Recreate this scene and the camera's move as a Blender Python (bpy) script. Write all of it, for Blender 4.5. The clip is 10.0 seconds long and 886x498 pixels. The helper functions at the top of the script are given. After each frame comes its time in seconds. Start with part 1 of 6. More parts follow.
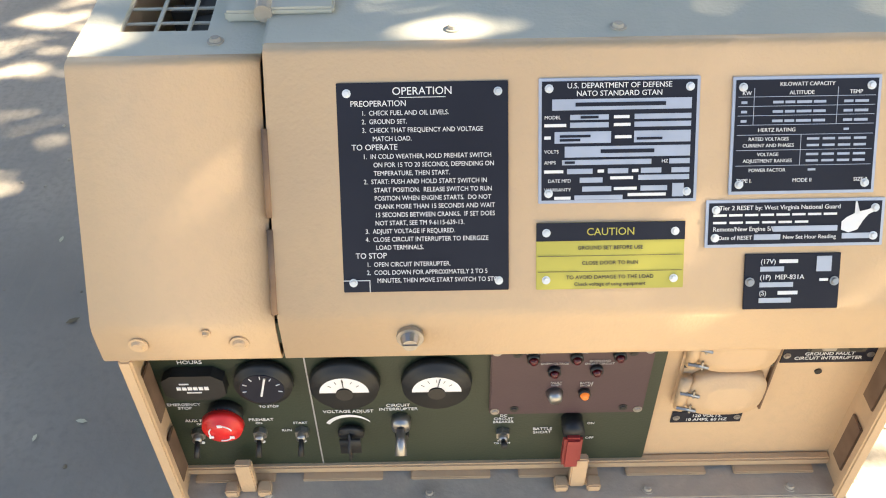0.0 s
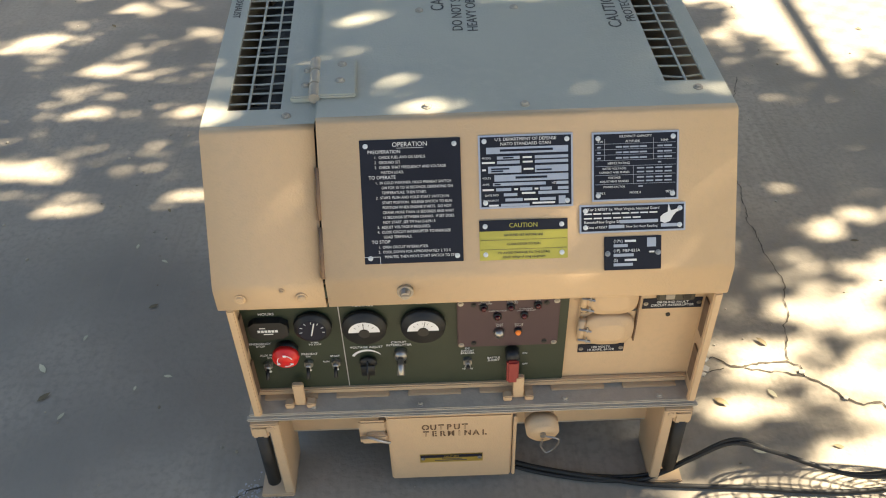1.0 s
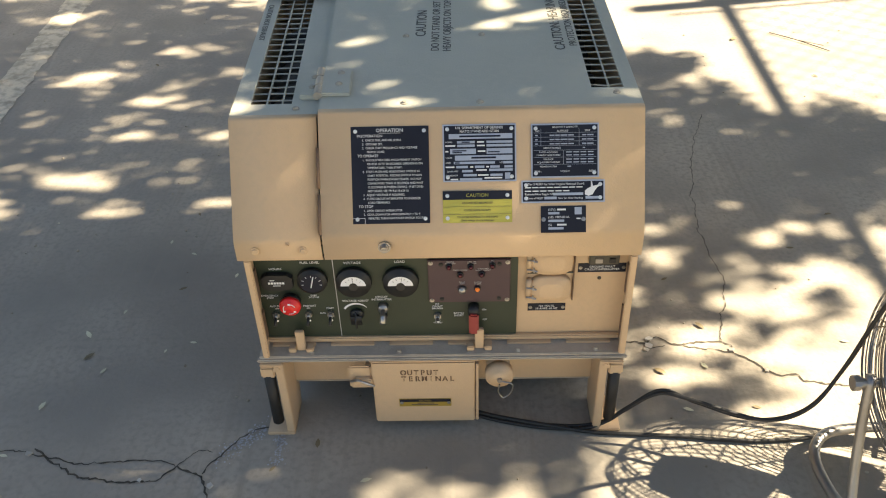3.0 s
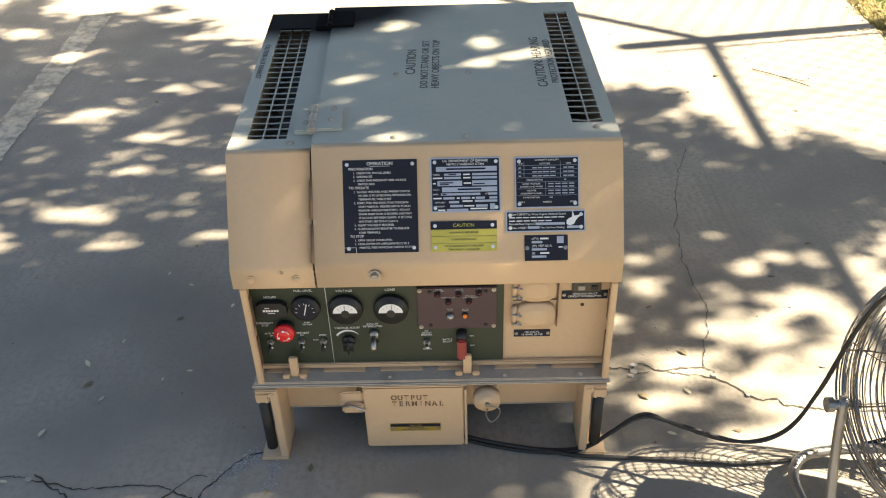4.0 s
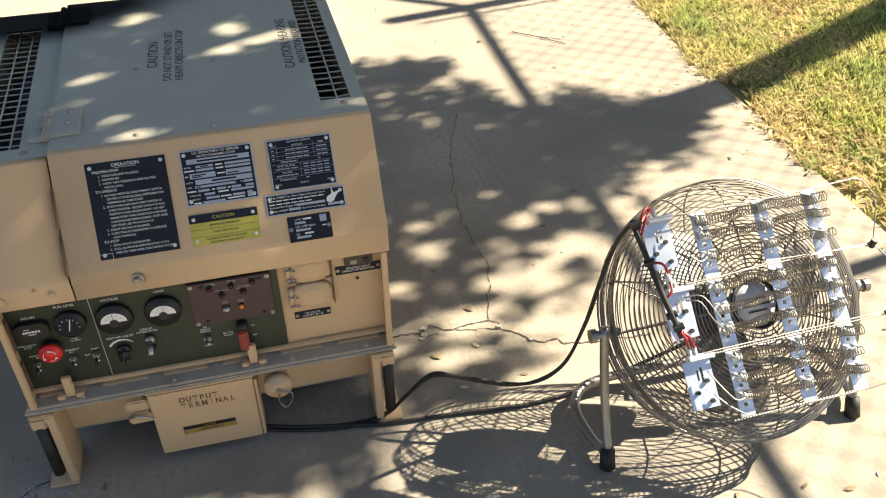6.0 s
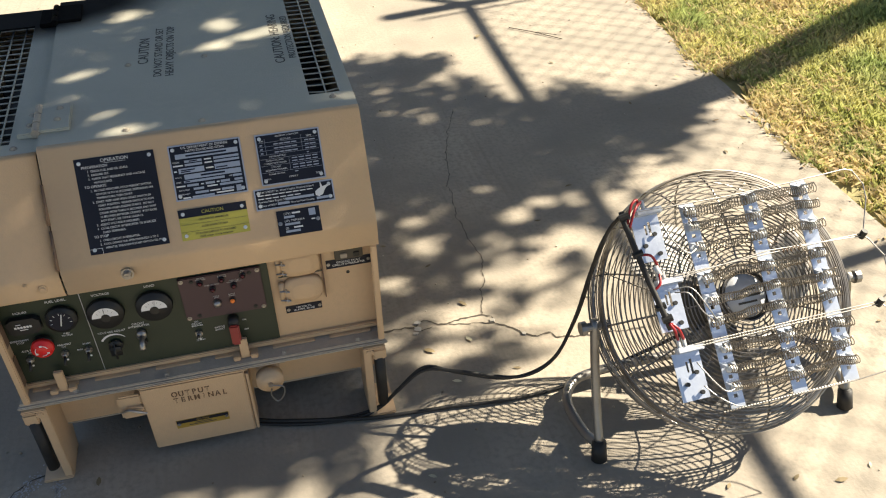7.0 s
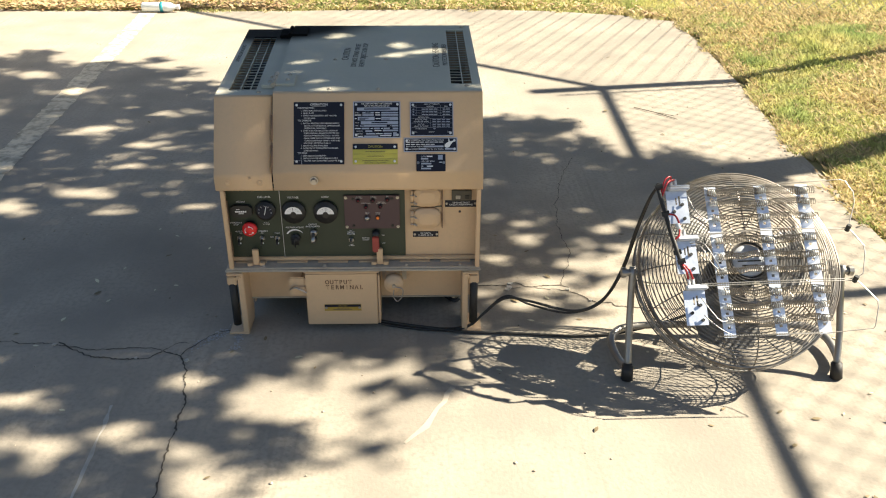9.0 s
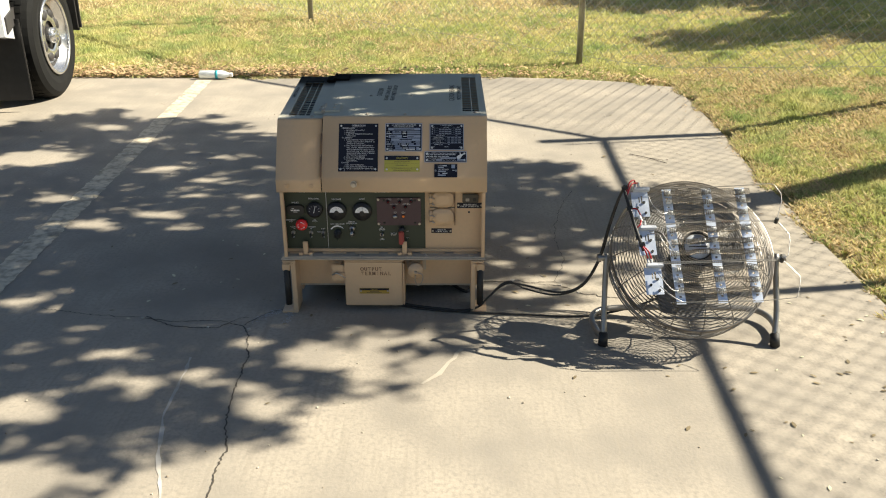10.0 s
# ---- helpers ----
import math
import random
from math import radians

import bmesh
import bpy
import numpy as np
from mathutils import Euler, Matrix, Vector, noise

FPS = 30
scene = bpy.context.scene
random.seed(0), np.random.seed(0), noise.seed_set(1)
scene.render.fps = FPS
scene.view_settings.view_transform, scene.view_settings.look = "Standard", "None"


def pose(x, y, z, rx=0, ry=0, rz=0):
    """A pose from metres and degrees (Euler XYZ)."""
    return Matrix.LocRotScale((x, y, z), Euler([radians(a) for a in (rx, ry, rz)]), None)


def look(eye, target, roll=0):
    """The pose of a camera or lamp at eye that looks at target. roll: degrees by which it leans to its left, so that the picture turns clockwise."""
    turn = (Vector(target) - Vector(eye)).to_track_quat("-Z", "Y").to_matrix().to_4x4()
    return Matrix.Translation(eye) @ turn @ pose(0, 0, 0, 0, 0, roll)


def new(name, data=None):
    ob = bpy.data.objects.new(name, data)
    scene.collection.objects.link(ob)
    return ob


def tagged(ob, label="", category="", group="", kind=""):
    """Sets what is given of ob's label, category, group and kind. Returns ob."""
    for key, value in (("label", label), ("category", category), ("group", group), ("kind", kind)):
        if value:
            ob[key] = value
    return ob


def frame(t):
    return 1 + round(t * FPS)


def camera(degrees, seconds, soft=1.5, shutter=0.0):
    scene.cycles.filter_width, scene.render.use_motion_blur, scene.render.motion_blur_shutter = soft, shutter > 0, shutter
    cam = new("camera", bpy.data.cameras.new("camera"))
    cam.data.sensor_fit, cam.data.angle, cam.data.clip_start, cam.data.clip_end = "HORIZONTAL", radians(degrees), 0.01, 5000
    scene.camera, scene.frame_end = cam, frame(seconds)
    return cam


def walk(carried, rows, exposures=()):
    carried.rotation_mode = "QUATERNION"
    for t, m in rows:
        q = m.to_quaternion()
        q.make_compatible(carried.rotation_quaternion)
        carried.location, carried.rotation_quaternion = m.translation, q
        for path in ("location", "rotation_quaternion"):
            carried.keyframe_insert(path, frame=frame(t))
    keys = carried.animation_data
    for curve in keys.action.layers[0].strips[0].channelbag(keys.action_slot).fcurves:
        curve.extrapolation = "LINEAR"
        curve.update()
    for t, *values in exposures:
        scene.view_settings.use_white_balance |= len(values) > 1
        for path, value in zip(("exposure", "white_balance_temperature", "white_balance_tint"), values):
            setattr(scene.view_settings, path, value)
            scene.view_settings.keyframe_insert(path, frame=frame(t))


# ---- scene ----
cam = camera(54.8, 10.0, soft=1.1)
EXPOSURES = [  # seconds, stops, kelvin, tint
    (0.0, 3.28, 6950, 12), (0.5, 2.82, 7050, 10), (1.0, 2.68, 7100, 10), (2.0, 2.52, 7150, 10), (3.5, 2.5, 6850, 10), (4.5, 2.45, 6650, 10), (5.5, 2.15, 6800, 10),
    (7.0, 1.75, 6550, 10), (7.5, 1.72, 6550, 10), (8.5, 1.9, 6500, 9), (9.0, 1.87, 6400, 9), (9.5, 1.68, 6300, 9), (10.0, 1.4, 6200, 8)]
PATH = [
    (0, (-0.06, -0.481, 1.011), (-0.063, 0.996, -0.337), -1.1),
    (0.2, (-0.048, -0.538, 1.142), (-0.047, 0.883, -0.265), -0.5),
    (0.5, (-0.031, -0.664, 1.238), (-0.039, 0.786, -0.139), -1.3),
    (1, (-0.037, -0.847, 1.295), (-0.035, 0.654, -0.027), -2.0),
    (1.5, (0.013, -1.013, 1.325), (-0.004, 0.52, 0.04), -1.2),
    (2, (0.089, -1.119, 1.343), (-0.005, 0.45, 0.107), -1.4),
    (3.5, (0.033, -1.211, 1.383), (0.002, 0.4, 0.198), -2.1),
    (4, (0.064, -1.248, 1.397), (0.026, 0.395, 0.256), -1.9),
    (4.5, (0.081, -1.279, 1.402), (0.1, 0.377, 0.281), -2.2),
    (5, (0.112, -1.277, 1.397), (0.311, 0.351, 0.253), -1.8),
    (5.5, (0.144, -1.273, 1.395), (0.485, 0.309, 0.221), -1.5),
    (5.7, (0.149, -1.275, 1.4), (0.52, 0.293, 0.216), -1.1),
    (7, (0.185, -1.294, 1.393), (0.545, 0.274, 0.205), -1.8),
    (7.5, (0.178, -1.343, 1.392), (0.456, 0.257, 0.224), -1.3),
    (8, (0.125, -1.499, 1.383), (0.308, 0.149, 0.264), -0.8),
    (8.5, (0.118, -1.767, 1.387), (0.217, -0.061, 0.348), -0.4),
    (9, (0.201, -2.088, 1.384), (0.244, -0.324, 0.442), 0.2),
    (9.5, (0.211, -2.425, 1.379), (0.231, -0.612, 0.535), -0.2),
    (10, (0.242, -2.732, 1.384), (0.22, -0.887, 0.613), -0.2),
]
walk(cam, [(t, look(eye, target, roll)) for t, eye, target, roll in PATH],
     EXPOSURES)

# ---------- exposure, sun and sky ----------
SUN_WAY = Vector((1.22, 0.19, 1.0))            # from the ground towards the sun
world = bpy.data.worlds.new("sky")
scene.world = world
world.use_nodes = True
wn = world.node_tree.nodes
sky = wn.new("ShaderNodeTexSky")
sky.sky_type = 'NISHITA'
sky.sun_disc = False
sky.sun_elevation = math.atan2(1.0, math.hypot(SUN_WAY.x, SUN_WAY.y))
sky.sun_rotation = math.atan2(SUN_WAY.x, SUN_WAY.y)
world.node_tree.links.new(sky.outputs[0], wn["Background"].inputs[0])
wn["Background"].inputs[1].default_value = 0.039
sun_data = bpy.data.lights.new("sun", 'SUN')
sun_data.energy, sun_data.angle, sun_data.color = 5.0, radians(0.53), (1.0, 0.9, 0.72)
sun = new("sun", sun_data)
sun.matrix_world = look(SUN_WAY * 10, (0, 0, 0))


# ---------- materials ----------
def material(name, colour, rough=0.6, metal=0.0, second=None, scale=8.0, mix=0.5, bump=0.0, bump_scale=60.0, fine=None,
             fine_scale=200.0, rnd=0.0, spec=0.5, stretch=(1, 1, 1), stain=None, stain_scale=0.8, streak=None):
    """Base colour with two scales of noise, optional fine grain, relief and per-piece variation."""
    m = bpy.data.materials.new(name)
    m.use_nodes = True
    nt = m.node_tree
    N, L = nt.nodes, nt.links
    b = N["Principled BSDF"]
    b.inputs["Roughness"].default_value, b.inputs["Metallic"].default_value = rough, metal
    b.inputs["Specular IOR Level"].default_value = spec
    co = N.new("ShaderNodeTexCoord")
    mp = N.new("ShaderNodeMapping")
    mp.inputs["Scale"].default_value = stretch
    L.new(co.outputs["Object"], mp.inputs[0])

    def tex(s, detail=5.0):
        n = N.new("ShaderNodeTexNoise")
        n.inputs["Scale"].default_value, n.inputs["Detail"].default_value = s, detail
        L.new(mp.outputs[0], n.inputs[0])
        return n.outputs[0]

    def blend(fac, a, c):
        x = N.new("ShaderNodeMix")
        x.data_type = 'RGBA'
        L.new(fac, x.inputs[0])
        for socket, v in ((x.inputs[6], a), (x.inputs[7], c)):
            if isinstance(v, tuple):
                socket.default_value = (*v, 1)
            else:
                L.new(v, socket)
        return x.outputs[2]

    def ramp(fac, lo, hi):
        r = N.new("ShaderNodeMapRange")
        r.inputs[1].default_value, r.inputs[2].default_value = lo, hi
        L.new(fac, r.inputs[0])
        return r.outputs[0]

    col = colour
    if second:
        col = blend(ramp(tex(scale), 0.5 - mix / 2, 0.5 + mix / 2), colour, second)
    if fine:
        col = blend(ramp(tex(fine_scale, 3.0), 0.45, 0.75), col if second else colour, fine)
    if stain:
        col = blend(ramp(tex(stain_scale, 8.0), 0.5, 0.78), col, stain)
    if streak:
        mp2 = N.new("ShaderNodeMapping")
        mp2.inputs["Scale"].default_value = (70, 2.5, 1)
        mp2.inputs["Rotation"].default_value = (0, 0, 0.12)
        L.new(co.outputs["Object"], mp2.inputs[0])
        n2 = N.new("ShaderNodeTexNoise")
        n2.inputs["Scale"].default_value, n2.inputs["Detail"].default_value = 1.0, 6.0
        L.new(mp2.outputs[0], n2.inputs[0])
        col = blend(ramp(n2.outputs[0], 0.52, 0.85), col, streak)
    if rnd:
        info = N.new("ShaderNodeObjectInfo")
        geo = N.new("ShaderNodeNewGeometry")
        add = N.new("ShaderNodeMath")
        add.operation = 'ADD'
        L.new(info.outputs["Random"], add.inputs[0])
        L.new(geo.outputs["Random Per Island"], add.inputs[1])
        r = N.new("ShaderNodeMapRange")
        r.inputs[2].default_value, r.inputs[3].default_value, r.inputs[4].default_value = 2.0, 1 - rnd, 1 + rnd
        L.new(add.outputs[0], r.inputs[0])
        h = N.new("ShaderNodeHueSaturation")
        L.new(r.outputs[0], h.inputs["Value"])
        if isinstance(col, tuple):
            h.inputs["Color"].default_value = (*col, 1)
        else:
            L.new(col, h.inputs["Color"])
        col = h.outputs[0]
    if isinstance(col, tuple):
        b.inputs["Base Color"].default_value = (*col, 1)
    else:
        L.new(col, b.inputs["Base Color"])
    if bump:
        bp = N.new("ShaderNodeBump")
        bp.inputs["Strength"].default_value, bp.inputs["Distance"].default_value = bump, 0.002
        L.new(tex(bump_scale, 6.0), bp.inputs["Height"])
        L.new(bp.outputs[0], b.inputs["Normal"])
    return m


TAN = (0.61, 0.425, 0.257)
M = dict(
    tan=material("tan_paint", TAN, 0.52, second=(0.545, 0.38, 0.228), scale=5, mix=0.8, bump=0.25, bump_scale=300,
                 fine=(0.55, 0.39, 0.24), fine_scale=90, stain=(0.50, 0.36, 0.235), stain_scale=3.5),
    dust=material("dusty_tan_paint", (0.46, 0.395, 0.31), 0.75, second=(0.38, 0.335, 0.275), scale=9, mix=0.5, bump=0.3, bump_scale=250,
                  fine=(0.48, 0.42, 0.33), fine_scale=70, stain=(0.28, 0.245, 0.2), stain_scale=9),
    green=material("olive_paint", (0.021, 0.032, 0.018), 0.5, second=(0.025, 0.037, 0.021), scale=12, bump=0.15, bump_scale=400),
    maroon=material("maroon_panel", (0.055, 0.028, 0.035), 0.5, second=(0.062, 0.033, 0.04), scale=20, bump=0.1, bump_scale=400),
    black=material("black_plastic", (0.010, 0.010, 0.010), 0.5, second=(0.02, 0.02, 0.02), scale=30),
    navy=material("plate_black", (0.010, 0.011, 0.020), 0.5, second=(0.014, 0.016, 0.027), scale=20, spec=0.25),
    white=material("white_print", (0.75, 0.75, 0.75), 0.5),
    alu=material("plate_aluminium", (0.50, 0.51, 0.55), 0.38, 0.6, second=(0.42, 0.43, 0.46), scale=40),
    yellow=material("caution_yellow", (0.46, 0.41, 0.07), 0.5, second=(0.42, 0.38, 0.07), scale=30),
    gold=material("brass_plate", (0.42, 0.29, 0.05), 0.45, 0.3, second=(0.35, 0.24, 0.05), scale=40),
    red=material("red_plastic", (0.75, 0.022, 0.02), 0.35, second=(0.68, 0.02, 0.02), scale=30),
    dull_red=material("guard_red", (0.30, 0.035, 0.028), 0.45, second=(0.25, 0.03, 0.03), scale=30),
    lens_red=material("lamp_lens", (0.07, 0.004, 0.008), 0.25),
    steel=material("screw_steel", (0.42, 0.41, 0.39), 0.35, 0.9, second=(0.3, 0.28, 0.26), scale=60),
    wire=material("cage_wire", (0.30, 0.285, 0.26), 0.36, 0.85, second=(0.2, 0.17, 0.14), scale=25),
    tube=material("stand_tube", (0.33, 0.32, 0.305), 0.42, 0.8, second=(0.22, 0.205, 0.19), scale=14, bump=0.15),
    # blue of the reflected sky is put into this base colour
    sheet=material("aluminium_sky_blue", (0.74, 0.79, 0.88), 0.32, 0.6, second=(0.60, 0.65, 0.74), scale=40, bump=0.2, bump_scale=120),
    coil=material("heating_wire", (0.36, 0.33, 0.29), 0.45, 0.8, second=(0.22, 0.18, 0.13), scale=50),
    ceramic=material("ceramic", (0.72, 0.72, 0.70), 0.35),
    rubber=material("black_rubber", (0.014, 0.013, 0.012), 0.6, second=(0.026, 0.024, 0.022), scale=20, bump=0.2),
    red_wire=material("red_wire", (0.32, 0.012, 0.018), 0.4),
    soot=material("soot", (0.006, 0.005, 0.005), 0.95, second=(0.012, 0.011, 0.01), scale=14, spec=0.05),
    stencil=material("stencil_black", (0.05, 0.045, 0.04), 0.7, second=(0.12, 0.10, 0.08), scale=60),
    stencil_brown=material("stencil_brown", (0.11, 0.06, 0.03), 0.7, second=(0.16, 0.09, 0.05), scale=80),
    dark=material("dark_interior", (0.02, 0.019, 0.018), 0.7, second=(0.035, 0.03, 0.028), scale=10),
    engine=material("engine_casting", (0.05, 0.048, 0.045), 0.6, 0.3, second=(0.09, 0.08, 0.06), scale=12),
    concrete=material("concrete", (0.40, 0.345, 0.27), 0.85, second=(0.25, 0.222, 0.182), scale=3.2, mix=0.4, bump=0.5, bump_scale=110,
                      fine=(0.265, 0.235, 0.19), fine_scale=75, stain=(0.20, 0.178, 0.148), stain_scale=1.4, streak=(0.27, 0.235, 0.185)),
    crack=material("crack_dirt", (0.045, 0.038, 0.03), 0.95, second=(0.09, 0.075, 0.055), scale=30),
    line=material("worn_road_paint", (0.66, 0.575, 0.43), 0.8, second=(0.55, 0.475, 0.35), scale=4, mix=0.4, bump=0.5, bump_scale=90,
                  fine=(0.27, 0.23, 0.17), fine_scale=30, stain=(0.16, 0.135, 0.10), stain_scale=13),
    fleck=material("mineral_bloom", (0.50, 0.50, 0.52), 0.9, second=(0.38, 0.37, 0.36), scale=20),
    pale=material("pale_leaf", (0.66, 0.64, 0.46), 0.75, second=(0.48, 0.42, 0.27), scale=9, rnd=0.4),
    chalk=material("scuffed_concrete", (0.52, 0.49, 0.44), 0.85, second=(0.38, 0.345, 0.29), scale=14, mix=0.3),
    scuff=material("faint_scuff", (0.42, 0.375, 0.305), 0.85, second=(0.36, 0.315, 0.25), scale=14, mix=0.4),
    soil=material("dry_lawn_soil", (0.32, 0.285, 0.125), 0.95, second=(0.42, 0.36, 0.18), scale=2.0, mix=0.5, bump=0.8, bump_scale=40,
                  fine=(0.2, 0.175, 0.08), fine_scale=9),
    grass=material("grass_blades", (0.44, 0.46, 0.16), 0.7, second=(0.63, 0.56, 0.28), scale=5, mix=0.35, rnd=0.6, fine=(0.28, 0.36, 0.13), fine_scale=3.6),
    straw=material("dry_straw", (0.74, 0.62, 0.36), 0.75, second=(0.54, 0.42, 0.22), scale=4, mix=0.4, rnd=0.6),
    leaf=material("tree_leaf", (0.05, 0.085, 0.02), 0.6, second=(0.07, 0.10, 0.025), scale=3, rnd=0.3),
    dead=material("dry_leaf", (0.36, 0.22, 0.10), 0.8, second=(0.52, 0.38, 0.21), scale=2.5, rnd=0.4),
    bark=material("bark", (0.13, 0.10, 0.075), 0.9, second=(0.08, 0.065, 0.05), scale=7, bump=1.0, bump_scale=30, stretch=(1, 1, 0.3)),
    galv=material("galvanised_steel", (0.46, 0.46, 0.45), 0.45, 0.7, second=(0.27, 0.26, 0.25), scale=9, bump=0.1),
    mesh=material("fence_wire", (0.62, 0.61, 0.58), 0.4, 0.45, second=(0.45, 0.44, 0.42), scale=14),
    car=material("white_car_paint", (0.78, 0.78, 0.78), 0.2, second=(0.74, 0.74, 0.74), scale=2),
    chrome=material("wheel_alloy", (0.62, 0.62, 0.62), 0.25, 0.9, second=(0.5, 0.5, 0.5), scale=20),
    tyre=material("tyre_rubber", (0.006, 0.006, 0.006), 0.85, second=(0.009, 0.009, 0.008), scale=14, bump=0.3, spec=0.2),
    grit=material("grit", (0.42, 0.37, 0.29), 0.8, second=(0.2, 0.16, 0.11), scale=3, mix=0.2, rnd=0.5),
    screw=material("bright_screw", (0.80, 0.80, 0.78), 0.4, 0.5, second=(0.6, 0.6, 0.58), scale=80),
    pin=material("rusty_pin", (0.13, 0.075, 0.045), 0.7, second=(0.22, 0.14, 0.09), scale=40),
    litter=material("fallen_leaf", (0.15, 0.115, 0.06), 0.8, second=(0.26, 0.2, 0.11), scale=2.5, rnd=0.5),
    blade=material("fan_blade", (0.30, 0.295, 0.285), 0.5, 0.5, second=(0.22, 0.21, 0.2), scale=12),
    badge=material("brushed_badge", (0.62, 0.64, 0.68), 0.5, 0.2, second=(0.5, 0.52, 0.56), scale=40),
    pet=material("bottle_plastic", (0.72, 0.76, 0.76), 0.2),
    teal=material("bottle_label", (0.03, 0.34, 0.40), 0.4),
)


def glow(name, colour, strength):
    m = bpy.data.materials.new(name)
    m.use_nodes = True
    b = m.node_tree.nodes["Principled BSDF"]
    b.inputs["Base Color"].default_value = (*colour, 1)
    b.inputs["Emission Color"].default_value = (*colour, 1)
    b.inputs["Emission Strength"].default_value = strength
    return m


def roof_paint():
    """Dusty tan paint with a soot stain over the rear corner by the exhaust."""
    m = material("sooty_roof_paint", (0.55, 0.525, 0.43), 0.8, second=(0.49, 0.47, 0.39), scale=7, mix=0.6, bump=0.3, bump_scale=250,
                 fine=(0.54, 0.51, 0.42), fine_scale=60, spec=0.12)
    N, L = m.node_tree.nodes, m.node_tree.links
    b = N["Principled BSDF"]
    base = b.inputs["Base Color"].links[0].from_socket
    co = N.new("ShaderNodeTexCoord")
    sub = N.new("ShaderNodeVectorMath")
    sub.operation = 'SUBTRACT'
    sub.inputs[1].default_value = (-0.31, 0.83, 0.68)
    L.new(co.outputs["Object"], sub.inputs[0])
    mul = N.new("ShaderNodeVectorMath")
    mul.operation = 'MULTIPLY'
    mul.inputs[1].default_value = (2.5, 4.7, 0)
    L.new(sub.outputs[0], mul.inputs[0])
    ln = N.new("ShaderNodeVectorMath")
    ln.operation = 'LENGTH'
    L.new(mul.outputs[0], ln.inputs[0])
    ns = N.new("ShaderNodeTexNoise")
    ns.inputs["Scale"].default_value, ns.inputs["Detail"].default_value = 6, 5
    L.new(co.outputs["Object"], ns.inputs[0])
    ad = N.new("ShaderNodeMath")
    ad.operation = 'MULTIPLY_ADD'
    ad.inputs[1].default_value, ad.inputs[2].default_value = 0.3, -0.15
    L.new(ns.outputs[0], ad.inputs[0])
    su = N.new("ShaderNodeMath")
    su.operation = 'ADD'
    L.new(ln.outputs["Value"], su.inputs[0])
    L.new(ad.outputs[0], su.inputs[1])
    r = N.new("ShaderNodeMapRange")
    r.interpolation_type = 'SMOOTHSTEP'
    r.inputs[1].default_value, r.inputs[2].default_value, r.inputs[3].default_value, r.inputs[4].default_value = 0.52, 1.1, 1.0, 0.0
    L.new(su.outputs[0], r.inputs[0])
    x = N.new("ShaderNodeMix")
    x.data_type = 'RGBA'
    L.new(r.outputs[0], x.inputs[0])
    L.new(base, x.inputs[6])
    x.inputs[7].default_value = (0.005, 0.0045, 0.0045, 1)
    L.new(x.outputs[2], b.inputs["Base Color"])
    return m


M["roof"] = roof_paint()
M["amber"] = glow("amber_lamp", (0.5, 0.13, 0.02), 0.12)


# ---------- mesh helpers ----------
def part(name, bm, mat, parent=None, label="", smooth=False):
    me = bpy.data.meshes.new(name)
    bmesh.ops.recalc_face_normals(bm, faces=bm.faces)
    bm.to_mesh(me)
    bm.free()
    if smooth:
        for p in me.polygons:
            p.use_smooth = True
    me.materials.append(M[mat])
    ob = new(name, me)
    if parent is not None:
        ob.parent = parent
    return tagged(ob, label) if label else ob


def thing(name, x, y, z, label, category, group="", kind=""):
    return tagged_at(new(name), (x, y, z), label, category, group, kind)


def tagged_at(ob, at, label, category, group="", kind=""):
    ob.location = at
    return tagged(ob, label, category, group, kind)


def box(x0, x1, y0, y1, z0, z1, bevel=0.0, bm=None):
    own = bm is None
    bm = bm or bmesh.new()
    r = bmesh.ops.create_cube(bm, size=1.0, matrix=Matrix.Translation(((x0 + x1) / 2, (y0 + y1) / 2, (z0 + z1) / 2))
                              @ Matrix.Diagonal((abs(x1 - x0), abs(y1 - y0), abs(z1 - z0), 1)))
    if bevel:
        es = list({e for v in r["verts"] for e in v.link_edges})
        bmesh.ops.bevel(bm, geom=es, offset=bevel, segments=2, affect='EDGES')
    return bm


def cyl(a, b, r, r2=None, n=20, bm=None, bevel=0.0):
    bm = bm or bmesh.new()
    a, b = Vector(a), Vector(b)
    d = b - a
    m = Matrix.Translation((a + b) / 2) @ d.to_track_quat('Z', 'Y').to_matrix().to_4x4()
    r_ = bmesh.ops.create_cone(bm, cap_ends=True, segments=n, radius1=r, radius2=r if r2 is None else r2, depth=d.length, matrix=m)
    if bevel:
        es = [e for e in {e for v in r_["verts"] for e in v.link_edges} if any(len(f.verts) > 4 for f in e.link_faces)]
        bmesh.ops.bevel(bm, geom=es, offset=bevel, segments=2, affect='EDGES')
    return bm


